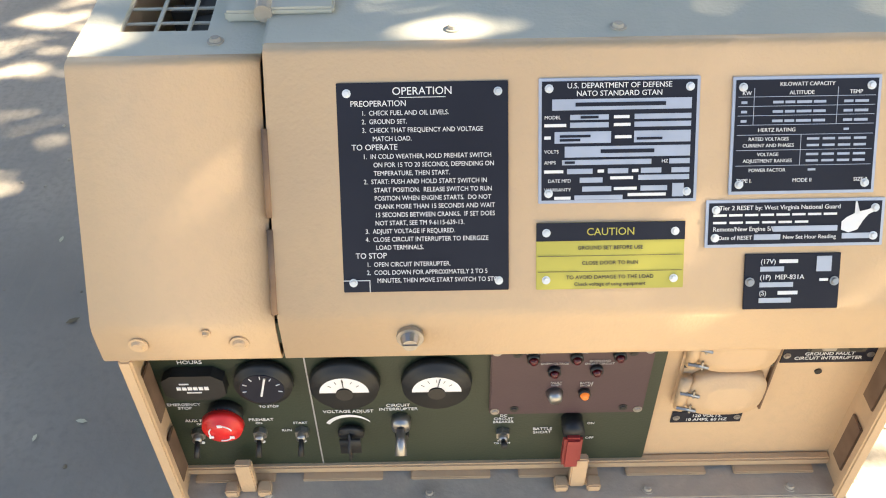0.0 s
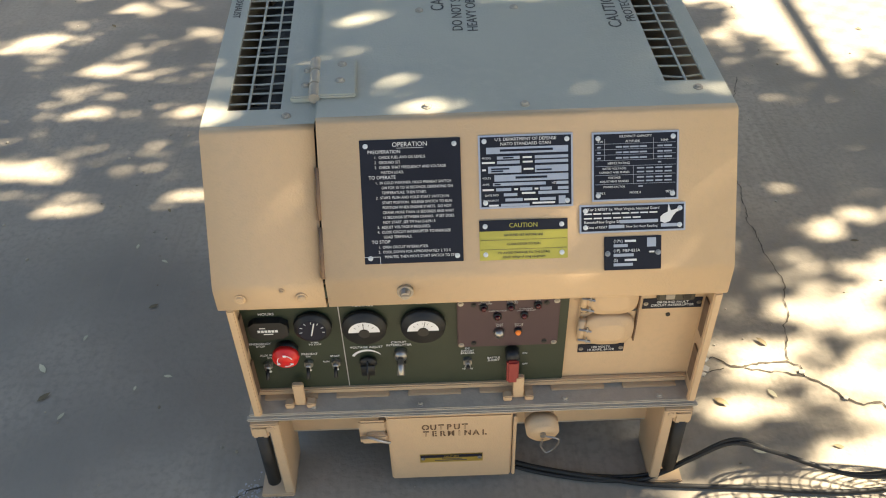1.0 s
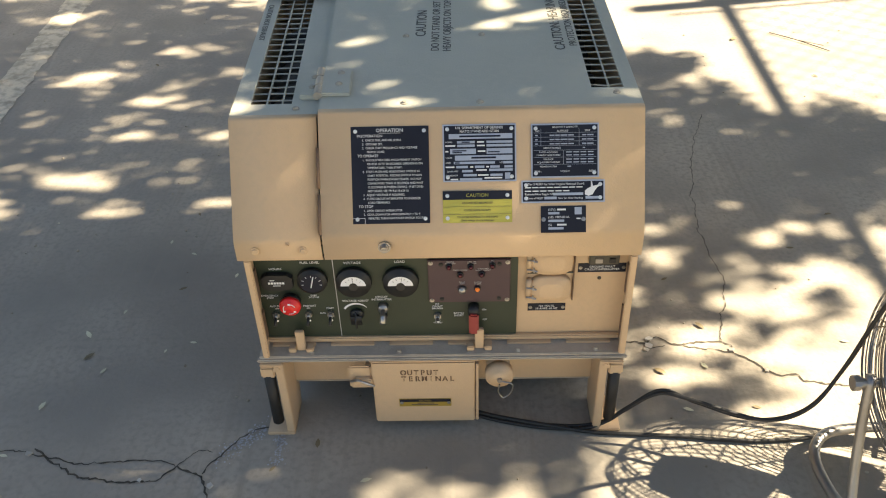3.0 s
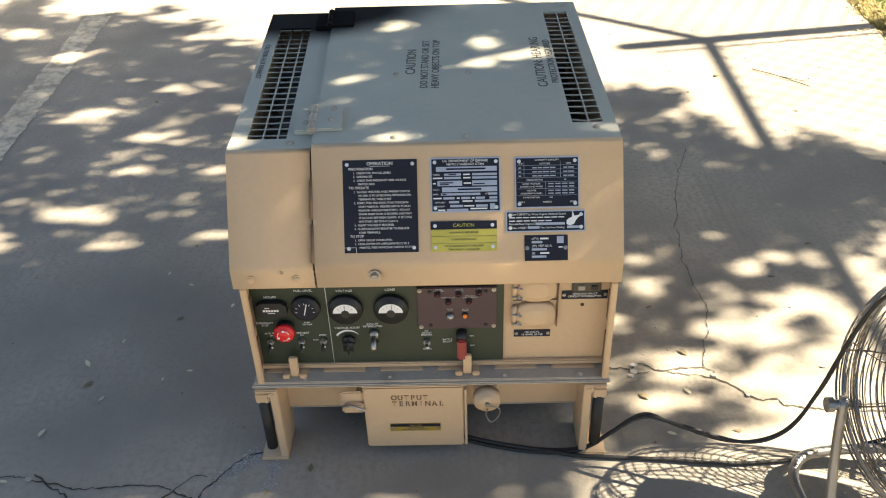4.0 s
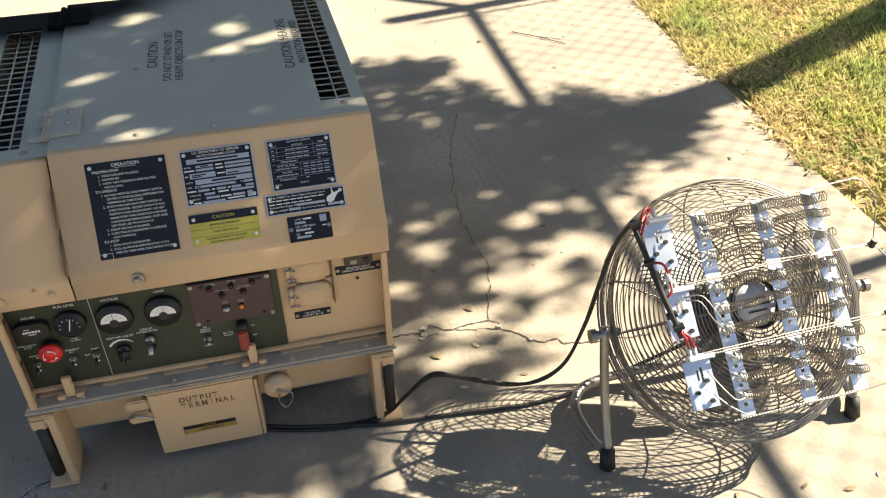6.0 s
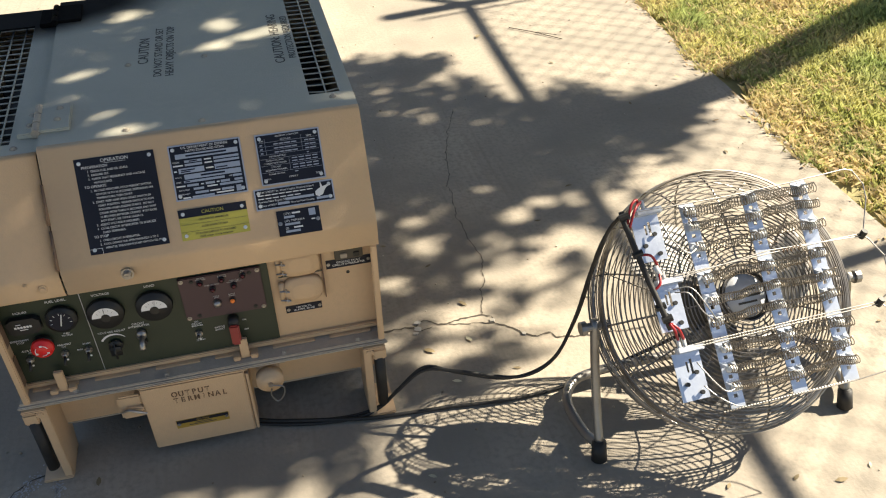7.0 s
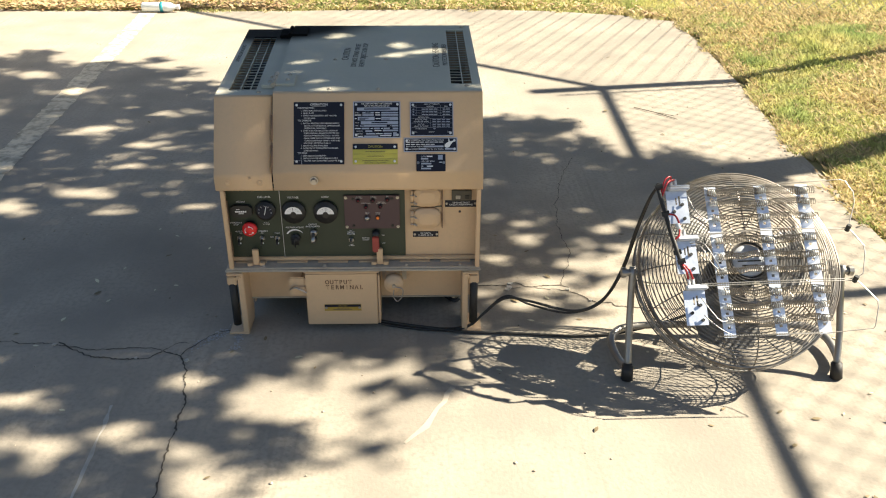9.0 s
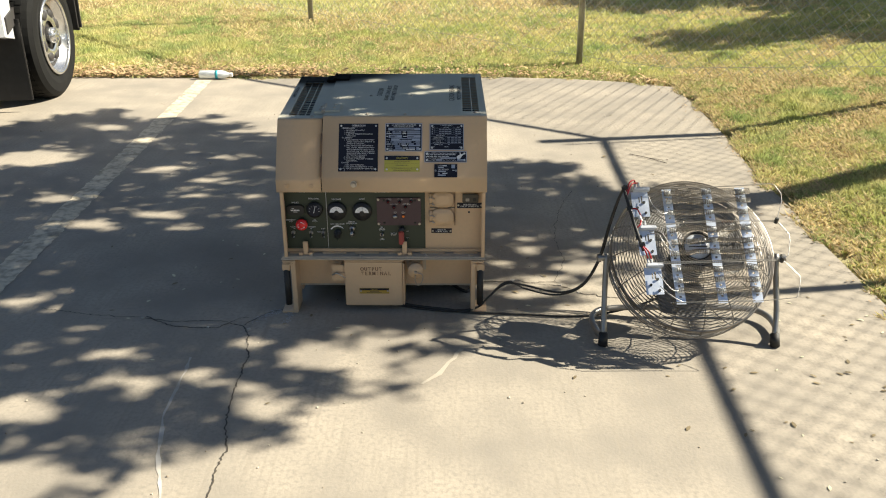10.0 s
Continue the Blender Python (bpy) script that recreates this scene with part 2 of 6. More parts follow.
def sweep(pts, r, n=6, bm=None, closed=False, r_end=None):
    """A round wire or tube along points."""
    bm = bm or bmesh.new()
    pts = [Vector(p) for p in pts]
    k = len(pts)
    rings, ref = [], None
    for i, p in enumerate(pts):
        a = pts[(i - 1) % k] if closed or i else p
        c = pts[(i + 1) % k] if closed or i < k - 1 else p
        t = (c - a).normalized()
        if ref is None:
            ref = t.orthogonal().normalized()
        ref = (ref - t * ref.dot(t)).normalized()
        w = t.cross(ref)
        rr = r if r_end is None else r + (r_end - r) * i / (k - 1)
        rings.append([bm.verts.new(p + rr * (ref * math.cos(6.2832 * j / n) + w * math.sin(6.2832 * j / n))) for j in range(n)])
    for i in range(k if closed else k - 1):
        A, B = rings[i], rings[(i + 1) % k]
        shift = 0
        if closed and i == k - 1:
            shift = min(range(n), key=lambda s: (A[0].co - B[s].co).length)
        for j in range(n):
            bm.faces.new((A[j], A[(j + 1) % n], B[(j + 1 + shift) % n], B[(j + shift) % n]))
    if not closed:
        bm.faces.new(rings[0][::-1])
        bm.faces.new(rings[-1])
    return bm


def smooth_path(pts, steps=8):
    """Catmull-Rom through the points."""
    P = [Vector(p) for p in pts]
    P = [P[0] * 2 - P[1]] + P + [P[-1] * 2 - P[-2]]
    out = []
    for i in range(1, len(P) - 2):
        a, b, c, d = P[i - 1:i + 3]
        for s in range(steps):
            t = s / steps
            out.append(0.5 * (2 * b + (c - a) * t + (2 * a - 5 * b + 4 * c - d) * t * t + (3 * b - a - 3 * c + d) * t ** 3))
    return out + [P[-2]]


def rounded(pts, r, steps=4):
    """An open profile with its inner corners rounded."""
    out = [Vector(pts[0])]
    for i in range(1, len(pts) - 1):
        p, a, b = Vector(pts[i]), Vector(pts[i - 1]), Vector(pts[i + 1])
        u, v = (a - p), (b - p)
        k = min(r, u.length * 0.45, v.length * 0.45)
        s, e = p + u.normalized() * k, p + v.normalized() * k
        for j in range(steps + 1):
            t = j / steps
            out.append(s * (1 - t) ** 2 + p * 2 * t * (1 - t) + e * t * t)
    return out + [Vector(pts[-1])]


def bent_sheet(profile, x0, x1, thick):
    """A sheet with a profile in y and z, from x0 to x1, thickened inwards."""
    bm = bmesh.new()
    k = len(profile)
    nrm = []
    for i in range(k):
        t = (profile[min(i + 1, k - 1)] - profile[max(i - 1, 0)]).normalized()
        nrm.append(Vector((-t.y, t.x)))
    rows = []
    for x in (x0, x1):
        rows.append([bm.verts.new((x, p.x, p.y)) for p in profile])
        rows.append([bm.verts.new((x, p.x + q.x * thick, p.y + q.y * thick)) for p, q in zip(profile, nrm)])
    a, ai, b, bi = rows
    for i in range(k - 1):
        for q in ((a[i], a[i + 1], b[i + 1], b[i]), (ai[i], bi[i], bi[i + 1], ai[i + 1]),
                  (a[i], ai[i], ai[i + 1], a[i + 1]), (b[i], b[i + 1], bi[i + 1], bi[i])):
            bm.faces.new(q)
    for i in (0, k - 1):
        bm.faces.new((a[i], b[i], bi[i], ai[i]))
    return bm


def plate_holes(xs, ys, z, thick, holes):
    """A flat sheet between outer lines with rectangular holes."""
    bm = bmesh.new()
    X = sorted({*xs, *[h[0] for h in holes], *[h[1] for h in holes]})
    Y = sorted({*ys, *[h[2] for h in holes], *[h[3] for h in holes]})
    V = {(x, y): bm.verts.new((x, y, z)) for x in X for y in Y}
    for i in range(len(X) - 1):
        for j in range(len(Y) - 1):
            cx, cy = (X[i] + X[i + 1]) / 2, (Y[j] + Y[j + 1]) / 2
            if any(h[0] < cx < h[1] and h[2] < cy < h[3] for h in holes):
                continue
            bm.faces.new((V[X[i], Y[j]], V[X[i + 1], Y[j]], V[X[i + 1], Y[j + 1]], V[X[i], Y[j + 1]]))
    ex = bmesh.ops.extrude_face_region(bm, geom=bm.faces[:])
    for v in [g for g in ex["geom"] if isinstance(g, bmesh.types.BMVert)]:
        v.co.z -= thick
    for v in [v for v in bm.verts if not v.link_faces]:
        bm.verts.remove(v)
    return bm


def polygon(pts, z0, z1):
    bm = bmesh.new()
    f = bm.faces.new([bm.verts.new((x, y, z1)) for x, y in pts])
    ex = bmesh.ops.extrude_face_region(bm, geom=[f])
    for v in [g for g in ex["geom"] if isinstance(g, bmesh.types.BMVert)]:
        v.co.z = z0
    return bm


def lettering(s, size, m, mat, parent, name="lettering", align='CENTER', stretch=1.0, bold=0.0, space=1.0):
    """Words as a thin mesh: x along the line, y up the letters, z off the surface, laid by m under parent."""
    cu = bpy.data.curves.new(name, 'FONT')
    cu.body, cu.size, cu.align_x, cu.align_y = s, size, align, 'CENTER'
    cu.extrude, cu.offset, cu.space_character, cu.resolution_u = 0.0002, bold, space, 3
    tmp = bpy.data.objects.new(name, cu)
    me = bpy.data.meshes.new_from_object(tmp)
    bpy.data.objects.remove(tmp)
    me.transform(m @ Matrix.Diagonal((stretch, 1, 1, 1)))
    me.materials.clear()
    me.materials.append(M[mat])
    ob = new(name, me)
    ob.parent = parent
    return ob


def laid(bm, m):
    bmesh.ops.transform(bm, matrix=m, verts=bm.verts)
    return bm


# ---------- ground ----------
SLAB = [(-14, 4.2), (-2.8, 4.22), (-1.1, 4.14), (0.5, 4.2), (1.15, 4.12), (1.6, 3.99), (1.93, 3.8), (1.94, 3.2), (1.91, 2.4), (1.85, 1.7),
        (1.84, 1.1), (1.815, 0.65), (1.81, 0.1), (1.8, -2.0), (1.82, -9.0), (-14, -9.0)]


def bank(x, y):
    """The lawn's height over the slab: a low bank rising away from its right and far edges."""
    right = 0.14 * max(0.0, min(x, 4.2) - 1.9)
    back = 0.075 * max(0.0, min(y, 7.5) - 4.2)
    k = max(right, back)
    return k if min(right, back) == 0 else math.hypot(right, back) * 0.92


STEPS = [-1400, -300, -80, -30, -14] + [-12 + 0.5 * i for i in range(49)] + [14, 30, 80, 300, 1400]
bm = bmesh.new()
sheet = [[bm.verts.new((x, y, bank(x, y) - 0.03)) for y in STEPS] for x in STEPS]
for i in range(len(STEPS) - 1):
    for j in range(len(STEPS) - 1):
        bm.faces.new((sheet[i][j], sheet[i + 1][j], sheet[i + 1][j + 1], sheet[i][j + 1]))
tagged(part("ground", bm, "soil"), "dry lawn soil spreading round the concrete slab", "ground", kind="structure")

pavement = tagged(part("pavement", polygon(SLAB, -0.12, 0.0), "concrete"), "weathered grey concrete slab with cracks and dapples", "pavement",
                  kind="structure")


# painted line, worn, flat on the slab
def ribbon(pts, widths, z, mat, name, parent, rng=None, spread=(0.0, 2.0)):
    bm = bmesh.new()
    P = [Vector(p) for p in pts]
    L, R = [], []
    for i, p in enumerate(P):
        t = (P[min(i + 1, len(P) - 1)] - P[max(i - 1, 0)]).normalized()
        w = widths[i] if isinstance(widths, list) else widths
        n = Vector((-t.y, t.x)) * w / 2
        j1, j2 = ((rng.uniform(*spread), rng.uniform(*spread)) if rng else (1, 1))
        L.append(bm.verts.new((p.x + n.x * j1, p.y + n.y * j1, z)))
        R.append(bm.verts.new((p.x - n.x * j2, p.y - n.y * j2, z)))
    for i in range(len(P) - 1):
        bm.faces.new((L[i], R[i], R[i + 1], L[i + 1]))
    return part(name, bm, mat, parent)


rng = random.Random(5)


def jag(pts, step, amp):
    out = []
    for (x0, y0), (x1, y1) in zip(pts, pts[1:]):
        k = max(1, int(math.hypot(x1 - x0, y1 - y0) / step))
        for i in range(k):
            t = i / k
            out.append((x0 + (x1 - x0) * t + rng.uniform(-amp, amp), y0 + (y1 - y0) * t + rng.uniform(-amp, amp)))
    return out + [pts[-1]]


ribbon(jag([(-1.745, 4.14), (-1.65, 2.6), (-1.575, 1.3), (-1.53, 0.5), (-1.455, -1.0), (-1.4, -6)], 0.03, 0.0), 0.122, 0.0025, "line", "painted_line", pavement, rng=rng,
       spread=(0.88, 1.08))
for pts, w in (([(-0.841, -0.047), (-0.795, -0.073), (-0.733, -0.111), (-0.676, -0.123), (-0.62, -0.131), (-0.563, -0.123), (-0.53, -0.092), (-0.483, -0.115), (-0.458, -0.15),
                 (-0.43, -0.28), (-0.415, -0.32), (-0.418, -0.5), (-0.40, -0.69), (-0.365, -0.82), (-0.37, -1.0), (-0.33, -1.5)], 0.0036),
               ([(-1.25, 0.02), (-1.1, -0.02), (-0.92, -0.048), (-0.866, -0.047), (-0.756, -0.081), (-0.666, -0.076), (-0.575, -0.078), (-0.53, -0.092)], 0.0026),
               ([(-0.53, -0.092), (-0.496, -0.05), (-0.47, -0.056)], 0.0018),
               ([(-0.483, -0.115), (-0.451, -0.059), (-0.395, 0.002), (-0.366, 0.01)], 0.0028),
               ([(0.842, 1.336), (0.76, 1.12), (0.735, 1.0), (0.70, 0.85), (0.679, 0.69), (0.696, 0.49), (0.684, 0.419), (0.677, 0.373), (0.66, 0.348), (0.654, 0.316), (0.636, 0.284), (0.637, 0.253)], 0.0017),
               ([(0.33, 0.25), (0.418, 0.259), (0.46, 0.252), (0.493, 0.268), (0.521, 0.249), (0.547, 0.244), (0.578, 0.252), (0.637, 0.252), (0.653, 0.235), (0.657, 0.213), (0.685, 0.191), (0.708, 0.16),
                 (0.73, 0.144), (0.777, 0.139), (0.787, 0.125), (0.827, 0.114), (0.863, 0.112), (1.0, 0.10)], 0.0034),
               ([(0.46, 0.252), (0.475, 0.236), (0.505, 0.24)], 0.002),
               ([(0.547, 0.244), (0.572, 0.227), (0.62, 0.22), (0.655, 0.214)], 0.0026)):
    ribbon(jag(jag(pts, 0.03, 0.005), 0.007, 0.0025), w, 0.0015, "crack", "crack", pavement, rng=rng, spread=(0.1, 2.0))
# broken chips along the cracks
for x, y, r in ((0.471, 0.262, 0.011), (0.468, 0.24, 0.013), (0.46, 0.226, 0.008), (0.652, 0.222, 0.009), (0.712, 0.156, 0.006), (-0.458, -0.14, 0.008), (-0.60, -0.125, 0.006), (-0.85, -0.056, 0.009)):
    bm = bmesh.new()
    v = [bm.verts.new((x + r * rng.uniform(0.6, 1.1) * math.cos(a), y + r * rng.uniform(0.5, 1.0) * math.sin(a), 0.003 + rng.uniform(0, 0.002))) for a in (0.2, 1.3, 2.4, 3.6, 5.0)]
    top = bm.faces.new(v)
    for w in bmesh.ops.extrude_face_region(bm, geom=[top])["geom"]:
        if isinstance(w, bmesh.types.BMVert):
            w.co.z = 0.0
    bmesh.ops.recalc_face_normals(bm, faces=bm.faces[:])
    part("chip", bm, "chalk", pavement)
# pale mineral flecks by the generator's foot
bm = bmesh.new()
for _ in range(330):
    k = rng.random()
    if k < 0.65:
        x, y = -0.46 + 0.09 * rng.random(), 0
        y = -0.07 + (x + 0.46) * 0.85 + rng.gauss(0, 0.014)
    else:
        x, y = -0.335 + rng.gauss(0, 0.008), -0.01 - 0.08 * rng.random()
    r = rng.uniform(0.0008, 0.0035)
    bm.faces.new([bm.verts.new((x + r * rng.uniform(0.4, 1.2) * math.cos(a), y + r * rng.uniform(0.4, 1.2) * math.sin(a), 0.0009)) for a in (0.0, 1.5, 2.9, 4.4)])
tagged(part("mineral_flecks", bm, "fleck", pavement), kind="stuff")
for pts, w in (([(-0.6, -0.33), (-0.595, -0.45), (-0.582, -0.673), (-0.54, -0.85), (-0.48, -1.02), (-0.44, -1.3)], 0.008), ([(0.27, -0.27), (0.235, -0.36), (0.2, -0.43), (0.15, -0.49)], 0.010)):
    ribbon(jag(pts, 0.03, 0.002), w, 0.0012, "chalk" if w < 0.009 else "scuff", "scuff_mark", pavement, rng=rng)


# thin blades let part of the light through
for key in ("grass", "straw"):
    nt = M[key].node_tree
    base = nt.nodes["Principled BSDF"]
    thin = nt.nodes.new("ShaderNodeBsdfTranslucent")
    both = nt.nodes.new("ShaderNodeMixShader")
    both.inputs[0].default_value = 0.35
    nt.links.new(base.inputs["Base Color"].links[0].from_socket, thin.inputs["Color"])
    nt.links.new(base.outputs[0], both.inputs[1])
    nt.links.new(thin.outputs[0], both.inputs[2])
    nt.links.new(both.outputs[0], nt.nodes["Material Output"].inputs["Surface"])

# ---------- the generator ----------
gen = thing("generator_set", 0, 0, 0, "tan military diesel generator with sooty roof corner, standing on concrete", "generator")
SX, SZ = 0.107, 0.678                       # the roof's front edge, in y and z
DOWN = Vector((-0.105, -0.172)).normalized()


def sheet_profile(lift):
    foot = Vector((SX, SZ + lift)) + DOWN * 0.213
    return rounded([(SX + 0.011, SZ + lift), (SX, SZ + lift), tuple(foot), (foot.x, 0.449), (foot.x + 0.02, 0.446)], 0.008)


def on_slope(x, s, off=0.0):
    """A pose on the slanting front: x along, s down from the roof edge."""
    p = Vector((SX, SZ + 0.006)) + DOWN * (s + 0.005)
    up = Vector((0, -DOWN.x, -DOWN.y))
    n = Vector((0, DOWN.y, -DOWN.x))
    R = Matrix((Vector((1, 0, 0)), up, n)).transposed().to_4x4()
    return Matrix.Translation(Vector((x, p.x, p.y)) + n * off) @ R


def on_front(x, y, z):
    """A pose on an upright face towards the front: letters stand upright."""
    return Matrix.Translation((x, y, z)) @ pose(0, 0, 0, 90, 0, 0)


cover = part("front_cover", bent_sheet(sheet_profile(0.006), -0.197, 0.358, 0.004), "tan", gen, "", True)
side_cover = part("exhaust_cover", bent_sheet(sheet_profile(-0.003), -0.352, -0.2005, 0.004), "tan", gen, "", True)
VL = (-0.3225, -0.249, 0.157, 0.728)
VR = (0.277, 0.334, 0.180, 0.776)
YR = 0.842


def splay(bm):
    """The exhaust side widens a little towards the rear."""
    for v in bm.verts:
        if v.co.x < -0.14:
            v.co.x -= 0.05 * max(0.0, v.co.y - 0.14)
    return bm


roof = part("roof", splay(plate_holes((-0.1965, 0.358), (SX + 0.011, YR), SZ + 0.006, 0.004, [VR])), "roof", gen, "dusty roof sheet with a sooty rear edge")
roof_l = part("side_roof", splay(plate_holes((-0.353, -0.2005), (SX + 0.011, YR - 0.012), SZ - 0.003, 0.004, [VL])), "roof", gen)
part("roof_drop", splay(box(-0.1985, -0.1955, SX + 0.011, YR, SZ - 0.004, SZ + 0.005)), "roof", gen)
# wire grids in the vents
for (x0, x1, y0, y1), top, nx in ((VL, SZ - 0.003, 2), (VR, SZ + 0.006, 1)):
    grid = part("vent_frame", splay(plate_holes((x0 - 0.008, x1 + 0.008), (y0 - 0.008, y1 + 0.008), top - 0.0045, 0.002, [(x0, x1, y0, y1)])), "dust", gen)
    for i in range(1, nx + 1):
        x = x0 + (x1 - x0) * i / (nx + 1) + (0.004 if nx == 1 else 0.003 * i)
        part("bar", splay(sweep([(x, y0 - 0.004, top - 0.006), (x, (y0 + y1) / 2, top - 0.006), (x, y1 + 0.004, top - 0.006)], 0.0018, 6)), "roof", grid)
    ny = int((y1 - y0) / 0.0268)
    for i in range(1, ny):
        y = y0 + (y1 - y0) * i / ny
        bow = -0.006 if (nx == 1 and i == 1) else rng.uniform(-.002, .002)
        part("bar", splay(sweep([(x0 - 0.004, y, top - 0.0075), ((x0 + x1) / 2, y + bow, top - 0.008), (x1 + 0.004, y, top - 0.0075)], 0.0015, 6)), "roof", grid)
# side walls, rear wall and inner floor
def side_wall(x):
    bm = bmesh.new()
    pts = [(YR - 0.012, SZ - 0.008), (SX + 0.03, SZ - 0.008), (SX - 0.105 + 0.012, 0.49), (0.006, 0.45), (0.006, 0.212), (YR - 0.012, 0.212)]
    f = bm.faces.new([bm.verts.new((x, y, z)) for y, z in pts])
    ex = bmesh.ops.extrude_face_region(bm, geom=[f])
    for v in [g for g in ex["geom"] if isinstance(g, bmesh.types.BMVert)]:
        v.co.x += 0.006 if x < 0 else -0.006
    return bm


part("side_panel", splay(side_wall(-0.3425)), "tan", gen)
part("side_panel", side_wall(0.3535), "tan", gen)
part("rear_panel", box(-0.384, 0.354, YR - 0.012, YR - 0.004, 0.2, SZ - 0.006, 0.002), "tan", gen)
part("inner_tray", box(-0.343, 0.346, 0.1, YR - 0.02, 0.205, 0.215), "dark", gen)
bm = box(-0.33, -0.15, 0.14, 0.72, 0.42, 0.56, 0.02)
cyl((-0.27, 0.2, 0.585), (-0.27, 0.6, 0.585), 0.045, n=24, bm=bm)
for i in range(7):
    box(-0.31, -0.23, 0.22 + 0.055 * i, 0.232 + 0.055 * i, 0.55, 0.635, 0.003, bm)
part("muffler", splay(bm), "engine", gen, "dark sooty exhaust silencer under the grid")
bm = box(-0.1, 0.3, 0.2, 0.74, 0.3, 0.52, 0.03)
for i in range(9):
    box(0.26, 0.33, 0.22 + 0.06 * i, 0.235 + 0.06 * i, 0.5, 0.57, 0.004, bm)
part("engine", bm, "engine", gen)
# roof hinges
def roof_hinge(y0, y1, mat):
    h = part("hinge", splay(box(-0.2, -0.145, y0, y1, SZ + 0.0062, SZ + 0.0125, 0.002)), mat, gen, "raised strap hinge on the roof")
    part("hinge_leaf", splay(box(-0.236, -0.205, y0 + 0.006, y1 - 0.004, SZ - 0.0028, SZ + 0.007, 0.002)), mat, h)
    for k in range(3):
        a = y0 - 0.004 + (y1 - y0 + 0.008) * k / 3
        part("knuckle", splay(cyl((-0.2025, a + 0.001, SZ + 0.009), (-0.2025, a + (y1 - y0) / 3 - 0.001, SZ + 0.009), 0.0075, n=14)), "dust" if mat == "roof" else mat, h)


roof_hinge(0.163, 0.264, "roof")
roof_hinge(0.70, 0.80, "soot")


def bolt(m, r, mat, parent, slot=True, h=0.004):
    bm = cyl((0, 0, 0), (0, 0, h * 0.35), r * 1.35, n=16)
    cyl((0, 0, h * 0.3), (0, 0, h), r, r * 0.75, n=12, bm=bm)
    if slot:
        box(-r * 0.7, r * 0.7, -r * 0.13, r * 0.13, h * 0.9, h * 1.08, 0, bm)
    return part("bolt", laid(bm, m), mat, parent, smooth=False)


for x, y in ((-0.05, 0.135), (0.08, 0.133), (0.318, 0.16), (-0.06, 0.42), (0.09, 0.42), (-0.17, 0.2), (-0.17, 0.245), (0.33, 0.81)):
    bolt(Matrix.Translation((x, y, SZ + (0.0125 if x == -0.17 else 0.006))), 0.005, "dust", gen)
for x, y in ((-0.24, 0.138), (-0.255, 0.72), (-0.218, 0.2), (-0.218, 0.24)):
    bolt(Matrix.Translation((x, y, SZ + (0.007 if x == -0.218 else -0.003))), 0.005, "dust", gen)
for x, z in ((-0.317, 0.474), (-0.232, 0.474), (-0.258, 0.487)):
    bolt(on_front(x, -0.0045, z), 0.006 if z < 0.48 else 0.003, "tan", gen)
bolt(on_front(-0.0895, -0.0045, 0.48), 0.0085, "steel", gen, h=0.012)

# the data plates
def plate(name, x0, x1, s0, s1, mat, rim_mat, label, screws=True):
    w, h = x1 - x0, s1 - s0
    m = on_slope((x0 + x1) / 2, (s0 + s1) / 2)
    bm = box(-w / 2, w / 2, -h / 2, h / 2, 0.0003, 0.0013, 0.0004)
    p = part(name, laid(bm, m), rim_mat, gen, label)
    e = 0.0025 if rim_mat != mat else 0.0
    if e:
        part("plate_face", laid(box(-w / 2 + e, w / 2 - e, -h / 2 + e, h / 2 - e, 0.0011, 0.0016), m), mat, p)
    if screws:
        for sx in (-1, 1):
            for sy in (-1, 1):
                k = 0.008
                c = Matrix.Translation((sx * (w / 2 - k), sy * (h / 2 - k), 0.0015))
                bolt(m @ c, 0.0025, "screw", p, h=0.0022)
    return p, m @ Matrix.Translation((0, 0, 0.0018)), w, h


def bars(p, m, rows, mat="white", name="print_bar"):
    bm = bmesh.new()
    for x0, x1, y0, y1 in rows:
        box(x0, x1, y0, y1, 0, 0.0003, 0, bm)
    return tagged(part(name, laid(bm, m), mat, p), kind="stuff")


p, m, w, h = plate("instruction_plate", -0.1415, -0.0085, 0.021, 0.187, "navy", "navy", "black instruction plate with white printed steps")
T = lambda s, x, y, size, al='LEFT', mat="white", pp=None, mm=None: lettering(s, size, (mm or m) @ Matrix.Translation((x, y, 0)), mat, pp or p, align=al)
T("OPERATION", 0, 0.076, 0.0084, 'CENTER')
bars(p, m, [(-0.018, 0.018, 0.0712, 0.0717)])
lines = ["PREOPERATION", "  1.  CHECK FUEL AND OIL LEVELS.", "  2.  GROUND SET.", "  3.  CHECK THAT FREQUENCY AND VOLTAGE", "       MATCH LOAD.", "TO OPERATE",
         "  1.  IN COLD WEATHER, HOLD PREHEAT SWITCH", "       ON FOR 15 TO 20 SECONDS, DEPENDING ON", "       TEMPERATURE, THEN START.",
         "  2.  START: PUSH AND HOLD START SWITCH IN", "       START POSITION.  RELEASE SWITCH TO RUN", "       POSITION WHEN ENGINE STARTS.  DO NOT",
         "       CRANK MORE THAN 15 SECONDS AND WAIT", "       15 SECONDS BETWEEN CRANKS.  IF SET DOES", "       NOT START, SEE TM 9-6115-639-13.",
         "  3.  ADJUST VOLTAGE IF REQUIRED.", "  4.  CLOSE CIRCUIT INTERRUPTER TO ENERGIZE", "       LOAD TERMINALS.", "TO STOP", "  1.  OPEN CIRCUIT INTERRUPTER.",
         "  2.  COOL DOWN FOR APPROXIMATELY 2 TO 5", "       MINUTES, THEN MOVE START SWITCH TO STOP"]
y = 0.0668
